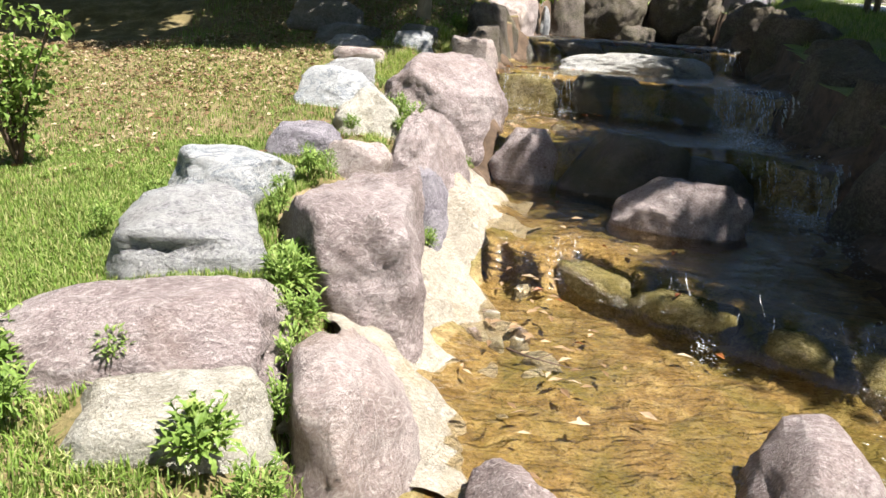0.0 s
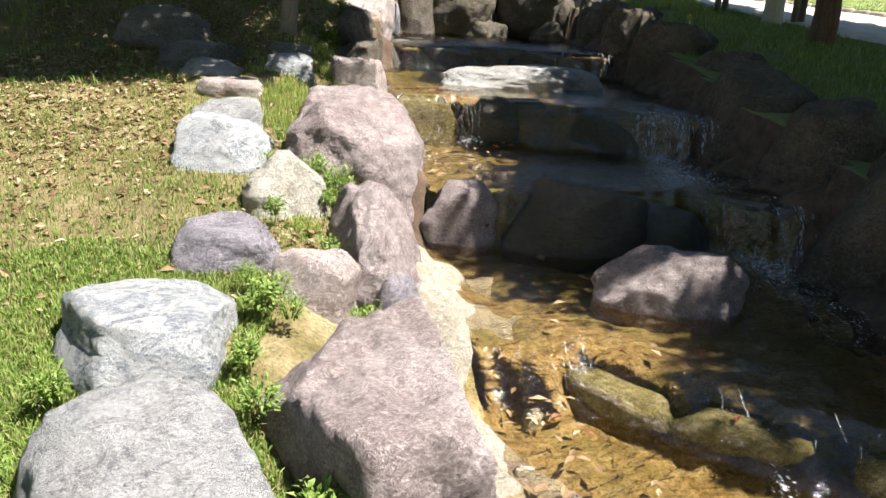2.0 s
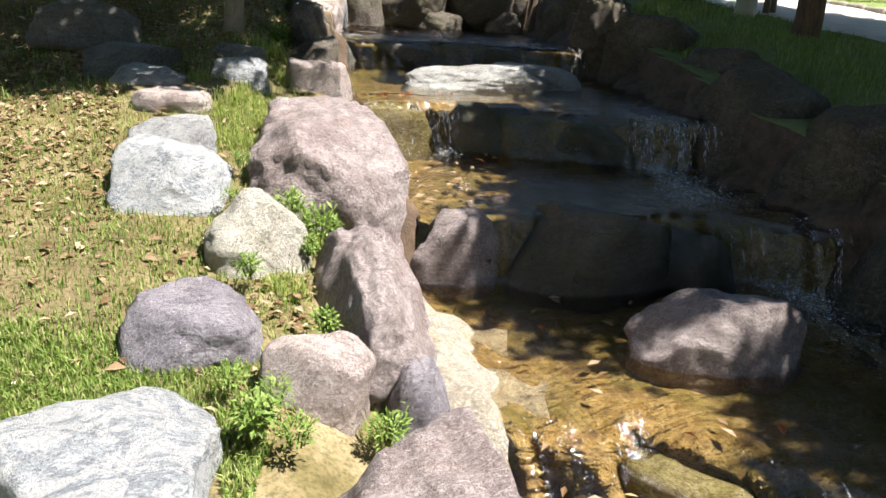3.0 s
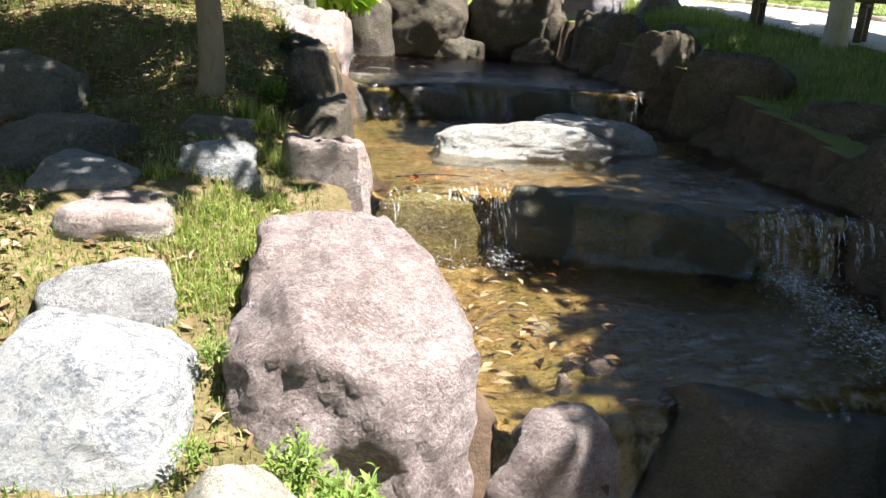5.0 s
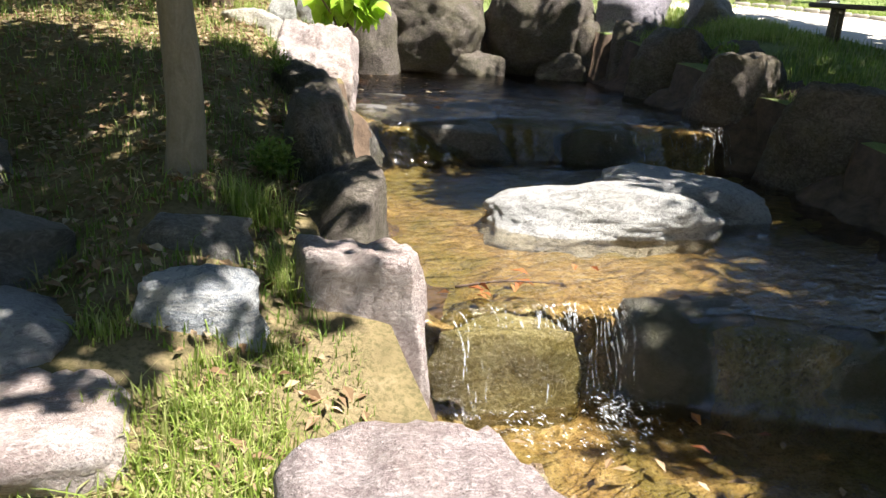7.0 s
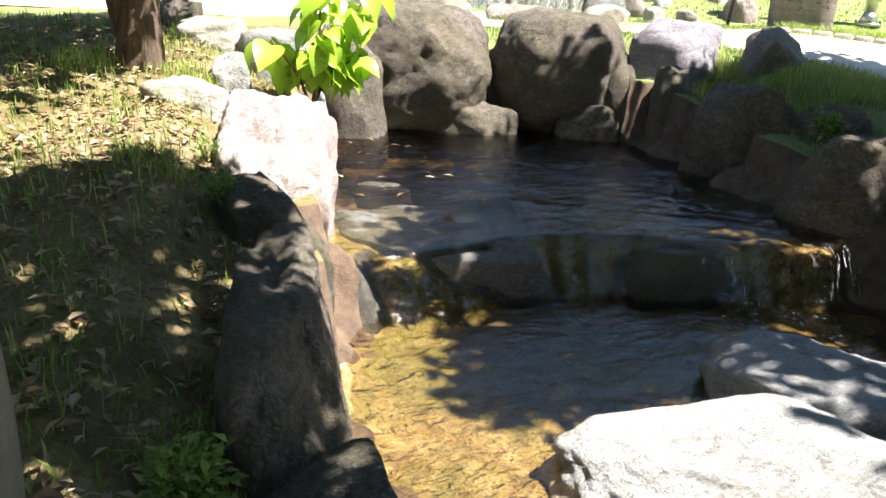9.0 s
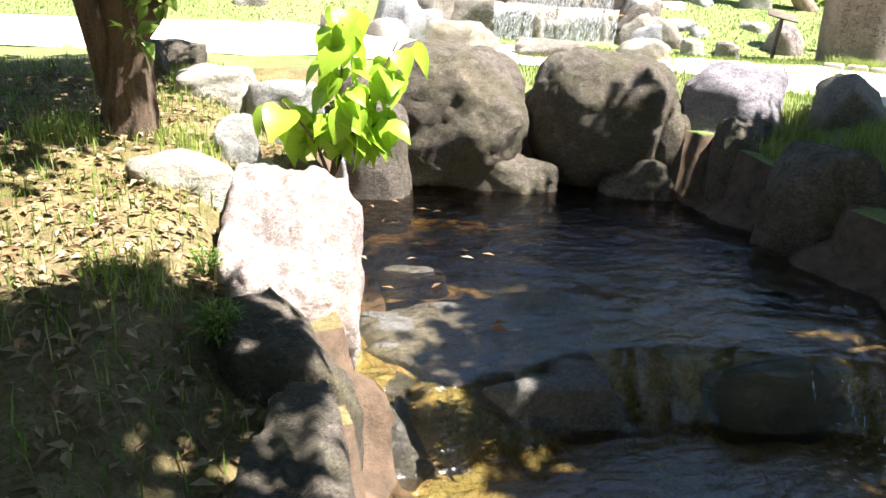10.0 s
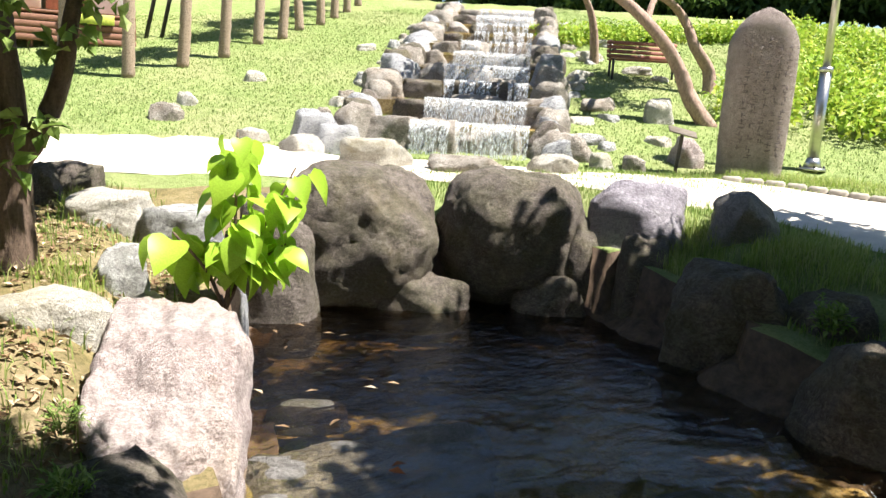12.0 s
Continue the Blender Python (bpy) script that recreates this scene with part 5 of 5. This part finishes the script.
tagged(stuff_blades("grass", shade, rngg.uniform(0.03, 0.12, n), rngg.uniform(0.005, 0.009, n), M_GRASS, rngg, 0.6), "sparse shaded grass among fallen leaves", "grass", kind="stuff")
bank = field(rngg, 90000, 4.2, 10, 5, 17, lambda x, y, r: (r < 0.45 + 0.55 * patch(x, y, 1.2)) & ~((x > 6.8) & (x < 10.2) & (y < 15)))
n = len(bank)
tagged(stuff_blades("grass", bank, rngg.uniform(0.03, 0.1, n), rngg.uniform(0.005, 0.009, n), M_GRASS, rngg, 0.5), "longer green grass on the far bank", "grass", kind="stuff")


def beyond_path(x, y, r):
    far_y = np.interp(x, [-8, 2.4, 5.0, 7.6, 9.2, 9.9], [24, 21.5, 18.7, 17.0, 15.4, 13.5])
    off = (x - CA.x) * CN.x + (y - CA.y) * CN.y
    al = (x - CA.x) * CU.x + (y - CA.y) * CU.y
    return (y > far_y + 0.05) & ~((np.abs(off) < 1.3) & (al > -0.5)) & (r < 0.5 + 0.5 * patch(x, y, 0.9))


slope = field(rngg, 130000, -3, 19, 14, 33, beyond_path)
n = len(slope)
tagged(stuff_blades("grass", slope, rngg.uniform(0.02, 0.055, n), rngg.uniform(0.012, 0.022, n), M_GRASS_FAR, rngg, 0.6), "sunny mown grass on the hillside", "grass", kind="stuff")


M_TUFT = leafy("sunny_tuft_blades", (0.2, 0.3, 0.05), (0.38, 0.46, 0.11), (0.56, 0.54, 0.26), 0.5, 0.5)


def tufts(name, label, spots, seed, material=M_TUFT):
    """Taller tufts of grass round given places (x, y, radius, height, blades)."""
    rng = np.random.default_rng(seed)
    pos, hs = [], []
    for x, y, r, h, n in spots:
        n = int(n * 1.3)
        a, q = rng.uniform(0, 6.28, n), r * np.sqrt(rng.uniform(0, 1, n))
        px, py = x + q * np.cos(a), y + q * np.sin(a)
        pos.append(np.stack([px, py, ground_height(px, py)], 1))
        hs.append(0.55 * h * rng.uniform(0.4, 1.15, n))
    pos, hs = np.concatenate(pos), np.concatenate(hs)
    return tagged(stuff_blades(name, pos, hs, rng.uniform(0.004, 0.008, len(pos)), material, rng, 0.7), label, "grass", kind="stuff")


tufts("grass_tufts", "tall bright grass tufts beside the path", [(5.6, 13.75, 0.28, 0.38, 500), (5.3, 13.35, 0.3, 0.3, 500), (6.1, 12.75, 0.3, 0.3, 500), (5.7, 12.9, 0.25, 0.34, 400), (5.5, 12.45, 0.3, 0.26, 500), (5.9, 12.1, 0.4, 0.22, 600), (6.5, 13.1, 0.3, 0.22, 400), (9.4, 16.1, 0.35, 0.3, 500), (10.2, 15.9, 0.45, 0.28, 700), (10.8, 15.4, 0.5, 0.25, 700), (1.0, 15.2, 0.2, 0.3, 250), (5.2, 11.4, 0.4, 0.2, 500), (5.0, 10.6, 0.4, 0.2, 500)], 511)
tufts("grass_tufts", "fresh grass tufts growing between the bank boulders", [(-0.35, 7.95, 0.22, 0.2, 420), (-0.5, 7.55, 0.2, 0.17, 360), (-0.25, 8.25, 0.18, 0.2, 300), (-0.55, 8.05, 0.22, 0.16, 320), (-0.1, 8.0, 0.16, 0.15, 200), (-0.05, 8.5, 0.12, 0.18, 160), (-0.62, 8.62, 0.1, 0.14, 120), (-0.2, 6.35, 0.14, 0.16, 160), (-0.45, 5.6, 0.12, 0.12, 160), (0.05, 9.45, 0.16, 0.3, 300), (0.1, 8.95, 0.12, 0.28, 220), (0.3, 10.1, 0.2, 0.2, 260), (0.35, 12.0, 0.2, 0.16, 200), (0.1, 13.7, 0.2, 0.25, 260), (0.75, 13.6, 0.2, 0.2, 200)], 512)

# fallen leaves
lit = field(rngg, 26000, -7.5, 0.2, 4.6, 10, lambda x, y, r: r < smooth(x, -7.5, -4.5) * np.clip(0.12 + 0.2 * (y - 5.0) * (x < -1.2) + 0.5 * (patch(x, y, 1.1) - 0.55), 0.03, 0.9))
dark = field(rngg, 21000, -3.0, 1.4, 8.0, 15.5, lambda x, y, r: r < (0.35 + 0.45 * patch(x, y, 1.5)) * (0.12 + 0.88 * smooth(y, 8.7, 9.6)))
crev = field(rngg, 650, -0.8, 0.35, 4.5, 9.6, lambda x, y, r: r < 0.8)
pos = np.concatenate([lit, dark, crev])
n = len(pos)
a = rngg.uniform(0, 6.283, n)
L = rngg.uniform(0.03, 0.09, n)
pos[:, 2] += rngg.uniform(0.008, 0.03, n)
tagged(stuff_leaves("fallen_leaves", pos, np.stack([np.cos(a), np.sin(a), rngg.normal(0, 0.25, n)], 1), np.tile((0, 0, 1.0), (n, 1)) + rngg.normal(0, 0.35, (n, 3)), L, L * rngg.uniform(0.3, 0.5, n), M_DRY, None, 0.3, 0.1), "dry brown leaves scattered over the lawn", "leaves", kind="stuff")

# leaves and twigs caught in the stream
x = np.concatenate([rngg.normal(0.75, 0.22, 25), rngg.normal(0.55, 0.3, 50), rngg.normal(1.0, 0.3, 70), rngg.uniform(0.9, 2.2, 30), rngg.normal(2.2, 0.35, 40)])
y = np.concatenate([rngg.normal(4.4, 0.2, 25), rngg.normal(3.6, 0.5, 50), rngg.normal(7.6, 0.35, 70), rngg.uniform(5.0, 8.0, 30), rngg.normal(13.6, 0.4, 40)])
k = in_stream(x, y, -0.05)
x, y = x[k], y[k]
n = len(x)
a = rngg.uniform(0, 6.283, n)
L = rngg.uniform(0.05, 0.11, n)
tagged(stuff_leaves("floating_leaves", np.stack([x, y, water_level(x, y) + 0.012], 1), np.stack([np.cos(a), np.sin(a), 0 * a], 1), np.tile((0, 0, 1.0), (n, 1)) + rngg.normal(0, 0.15, (n, 3)), L, L * 0.36, M_DRY, None, 0.2, 0.03), "brown leaves and twigs caught in the shallow water", "leaves", kind="stuff")

M_RED = leafy("red_brown_leaves", (0.2, 0.06, 0.025), (0.32, 0.12, 0.04), (0.4, 0.2, 0.08), 0.5, 0.2)
x = np.concatenate([rngg.normal(1.0, 0.1, 9), rngg.normal(1.38, 0.1, 4), rngg.normal(1.7, 0.2, 5), [1.97, 2.0], rngg.uniform(0.6, 1.6, 8)])
y = np.concatenate([rngg.normal(9.0, 0.06, 9), rngg.normal(9.05, 0.05, 4), rngg.normal(8.05, 0.12, 5), [12.1, 12.13], rngg.uniform(3.6, 6.0, 8)])
n = len(x)
a = rngg.uniform(0, 6.283, n)
L = rngg.uniform(0.06, 0.11, n)
tagged(stuff_leaves("fallen_leaves", np.stack([x, y, water_level(x, y) + 0.02], 1), np.stack([np.cos(a), np.sin(a), 0.15 + 0 * a], 1), np.tile((0, 0, 1.0), (n, 1)) + rngg.normal(0, 0.3, (n, 3)), L, L * 0.42, M_RED, None, 0.3, 0.1), "orange-red leaves caught at the lips of the steps", "leaves", kind="stuff")


def weed(x, y, z, size, n, seed, narrow=0.35):
    """A leafy weed: short stems with leaves in pairs."""
    rng = np.random.default_rng(seed)
    t = thing("weed", "bright green leafy weed growing between the rocks", "plant", group="weeds between the bank rocks")
    stems = max(4, n // 7)
    pos, way = [], []
    sv, sf = [], []
    for k in range(stems):
        a, r = rng.uniform(0, 6.28), rng.uniform(0, 0.5) * size
        b = np.array([x + r * math.cos(a) * 0.6, y + r * math.sin(a) * 0.6, z - 0.03])
        tip = b + np.array([math.cos(a) * size * 0.35, math.sin(a) * size * 0.35, size * rng.uniform(0.5, 1.0)])
        v, f = tube([b, (b + tip) / 2 + np.array([0, 0, 0.02]), tip], [0.004, 0.003, 0.002], 5)
        sf += [[i + len(sv) for i in q] for q in f]
        sv += list(v)
        for j in range(10):
            u = (j + 1) / 10
            th = j * 2.4 + a
            pos.append(b + (tip - b) * u)
            way.append((math.cos(th), math.sin(th), 0.25 + 0.7 * u))
    tagged(mesh_object("stalk", sv, sf, M_WEED, t), kind="stuff")
    for _ in range(3 * n):
        q = rng.normal(size=3)
        q /= np.linalg.norm(q)
        q[2] = abs(q[2])
        pos.append(np.array([x, y, z]) + q * size * np.array([0.6, 0.6, 0.75]) * rng.uniform(0.4, 1.0))
        way.append(tuple(q + rng.normal(0, 0.5, 3)))
    pos, way = np.array(pos), np.array(way)
    L = size * rng.uniform(0.14, 0.32, len(pos))
    stuff_leaves("foliage", pos, way, np.tile((0, 0, 1.0), (len(pos), 1)) + rng.normal(0, 0.2, (len(pos), 3)), L, L * narrow, M_WEED, t, 0.2, 0.2)


WEEDS = ((-0.74, 4.5, 0.12, 40), (-0.62, 4.42, 0.1, 30), (-0.66, 4.62, 0.1, 30), (-0.3, 5.9, 0.1, 30), (-0.62, 6.4, 0.09, 30), (-0.5, 6.9, 0.1, 30), (1.34, 12.15, 0.09, 30), (-0.6, 3.12, 0.2, 80), (-0.52, 2.85, 0.17, 60), (-0.62, 3.3, 0.15, 50), (-0.48, 2.6, 0.15, 40), (-0.47, 2.3, 0.13, 40), (-1.35, 2.15, 0.16, 60), (-1.2, 1.95, 0.14, 50), (-1.42, 2.35, 0.14, 50), (-0.6, 1.85, 0.16, 50), (-0.42, 1.75, 0.14, 40),
         (-1.0, 2.25, 0.1, 30), (0.08, 2.75, 0.13, 40), (0.1, 2.6, 0.1, 30), (-0.78, 3.75, 0.12, 40), (-0.82, 4.05, 0.1, 30), (-0.8, 4.75, 0.09, 30), (-0.28, 4.55, 0.13, 40), (-0.38, 5.15, 0.1, 30), (-0.02, 4.62, 0.12, 40), (-0.25, 4.98, 0.1, 30),
         (-0.62, 5.6, 0.1, 30), (-0.2, 6.15, 0.2, 60), (-0.32, 6.3, 0.16, 50), (0.25, 6.35, 0.12, 40), (-1.6, 3.6, 0.12, 40), (-1.5, 4.0, 0.12, 40), (0.2, 9.9, 0.18, 50), (0.6, 11.7, 0.16, 40), (0.62, 12.1, 0.12, 30), (4.95, 11.9, 0.2, 40))
for k, (x, y, s, n) in enumerate(WEEDS):
    weed(x, y, gz(x, y) + 0.1, s * 1.05, int(n * 1.5), 600 + k, 0.3 if k % 3 else 0.5)


def sapling():
    t = thing("sapling", "young tree with large bright green heart-shaped leaves", "plant")
    b = Vector((1.56, 13.5, gz(1.42, 13.55) - 0.06))
    rng = np.random.default_rng(701)
    stems = [[b, b + Vector((0.05, -0.02, 0.4)), b + Vector((0.06, -0.05, 1.05))], [b, b + Vector((0.15, -0.02, 0.35)), b + Vector((0.42, 0.0, 0.85))], [b, b + Vector((-0.1, -0.02, 0.25)), b + Vector((-0.3, -0.08, 0.5))], [b, b + Vector((0.12, -0.05, 0.25)), b + Vector((0.35, -0.05, 0.4))]]
    for s in stems:
        limb("stem", [tuple(p) for p in s], 0.014, 0.006, M_BARK, t, 3, 7, 0.0, 4)
    # one heart-shaped leaf, folded and drooping, shared by all
    shape = [(0.0, 0.0), (0.3, -0.06), (0.46, 0.12), (0.48, 0.34), (0.36, 0.62), (0.16, 0.86), (0.0, 1.05)]
    verts, faces = [], []
    for j, (w, l) in enumerate(shape):
        dz = -0.32 * max(0, l) ** 2
        verts += [(0, max(l, 0.0), dz), (w, l, dz + 0.25 * w), (-w, l, dz + 0.25 * w)]
        if j:
            q = 3 * j
            faces += [[q - 3, q - 2, q + 1, q], [q - 3, q, q + 2, q - 1]]
    me = bpy.data.meshes.new("leaf")
    me.from_pydata(verts, [], faces)
    me.polygons.foreach_set("use_smooth", np.ones(len(faces), bool))
    me.materials.append(M_BIGLEAF)
    for k in range(115):
        s = stems[rng.choice(4, p=[0.4, 0.28, 0.17, 0.15])]
        u = rng.uniform(0.35, 1.0)
        p = s[0].lerp(s[1], u / 0.5) if u < 0.5 else s[1].lerp(s[2], (u - 0.5) / 0.5)
        size = rng.uniform(0.12, 0.22)
        a = rng.uniform(0, 360)
        ob = new("leaf", me)
        ob.parent = t
        off = Vector((math.cos(radians(a + 90)), math.sin(radians(a + 90)), 0.1)) * rng.uniform(0.02, 0.14)
        ob.matrix_world = Matrix.Translation(p + off) @ pose(0, 0, 0, 0, 0, a) @ pose(0, 0, 0, rng.uniform(-80, -15), rng.uniform(-25, 25), 0) @ Matrix.Diagonal((size, size, size, 1))


sapling()


def footing(name, label, material, edge, sign, y0, y1, lift, wide, seed):
    """A rough sloping strip between the water and the boulders."""
    ys = np.arange(y0, y1, 0.05)
    us = np.linspace(-0.5, 1, 16)
    v = []
    for y in ys:
        e = float(edge(y)) + 0.05 * math.sin(5 * y) + 0.04 * math.sin(13 * y + 1)
        for u in us:
            x = e - sign * u * wide
            nz = noise.noise(Vector((x * 3, y * 3, seed))) * 0.09 + noise.noise(Vector((x * 9, y * 9, seed))) * 0.035 + noise.noise(Vector((x * 25, y * 25, seed))) * 0.012
            w = float(water_level(np.array([x]), np.array([y]))[0])
            v.append((x + nz * 0.5, y, w - 0.09 + lift * max(0.0, u + 0.22) ** 0.7 + nz))
    n = len(us)
    f = [[j * n + i, j * n + i + 1, (j + 1) * n + i + 1, (j + 1) * n + i] for j in range(len(ys) - 1) for i in range(n - 1)]
    return tagged(mesh_object(name, v, f, material), label, "ledge", kind="structure")


footing("mortar_ledge", "pale splashed mortar ledge under the bank boulders", M_CONCRETE, left_edge, 1, 2.3, 6.2, 0.32, 0.5, 1.0)
footing("soil_footing", "dark wet soil between the boulders and the water", M_SOIL, left_edge, 1, 6.2, 14.6, 0.2, 0.28, 2.0)
footing("soil_footing", "dark wet soil under the far bank boulders", M_SOIL, right_edge, -1, 1.0, 14.3, 0.4, 0.7, 3.0)


def bush():
    t = thing("bush", "thin light-green leafy bush on the lawn", "shrub")
    rng = np.random.default_rng(721)
    b = np.array([-2.75, 5.0, gz(-2.75, 5.0)])
    cl = []
    for k in range(9):
        tip = b + np.array([rng.uniform(-0.5, 0.35), rng.uniform(-0.3, 0.3), rng.uniform(0.6, 1.3)])
        limb("stem", [tuple(b), tuple((b + tip) / 2 + rng.uniform(-0.05, 0.05, 3)), tuple(tip)], 0.012, 0.004, M_BARK, t, 730 + k, 6, 0.0, 3)
        for u in (0.4, 0.6, 0.8, 1.0):
            cl.append((*(b + (tip - b) * u), rng.uniform(0.1, 0.17)))
    crown("foliage", cl, 1100, M_WEED, t, 741, 0.06)


bush()


def twig(points, r):
    t = thing("twig", "thin brown twig caught on the wet step", "twig", group="twigs in the stream")
    limb("stick", points, r, r * 0.4, M_BARK, t, 5, 6, 0.05, 4)
    a, b = Vector(points[1]), Vector(points[-1])
    limb("side_shoot", [tuple(a), tuple(a.lerp(b, 0.4) + Vector((0.02, 0.06, 0.02)))], r * 0.6, r * 0.3, M_BARK, t, 6, 5, 0.0, 3)


twig([(0.86, 9.02, 1.0), (1.1, 9.0, 1.01), (1.36, 8.92, 1.0)], 0.007)
twig([(0.42, 3.55, -0.09), (0.55, 3.4, -0.07), (0.72, 3.36, -0.09)], 0.006)
twig([(0.8, 7.5, 0.58), (1.0, 7.62, 0.6), (1.22, 7.6, 0.58)], 0.006)

# small rubble at the water's edge
rngr = np.random.default_rng(751)
for k in range(26):
    x, y = rngr.uniform(0.22, 0.62), rngr.uniform(3.3, 4.6)
    if k > 14:
        x, y = rngr.uniform(0.55, 1.3), rngr.uniform(6.8, 8.3)
    z = float(water_level(np.array([x]), np.array([y]))[0])
    w = rngr.uniform(0.07, 0.2)
    rock(x, y, z - 0.08, z + rngr.uniform(-0.03, 0.015), w, w * rngr.uniform(0.5, 0.8), rngr.uniform(0, 180), "pale" if k % 3 else "brown", 760 + k, "small flat stone at the water's edge", 0.7, 8, 0.1, 0.5, 3, name="rubble_stone", category="stone")
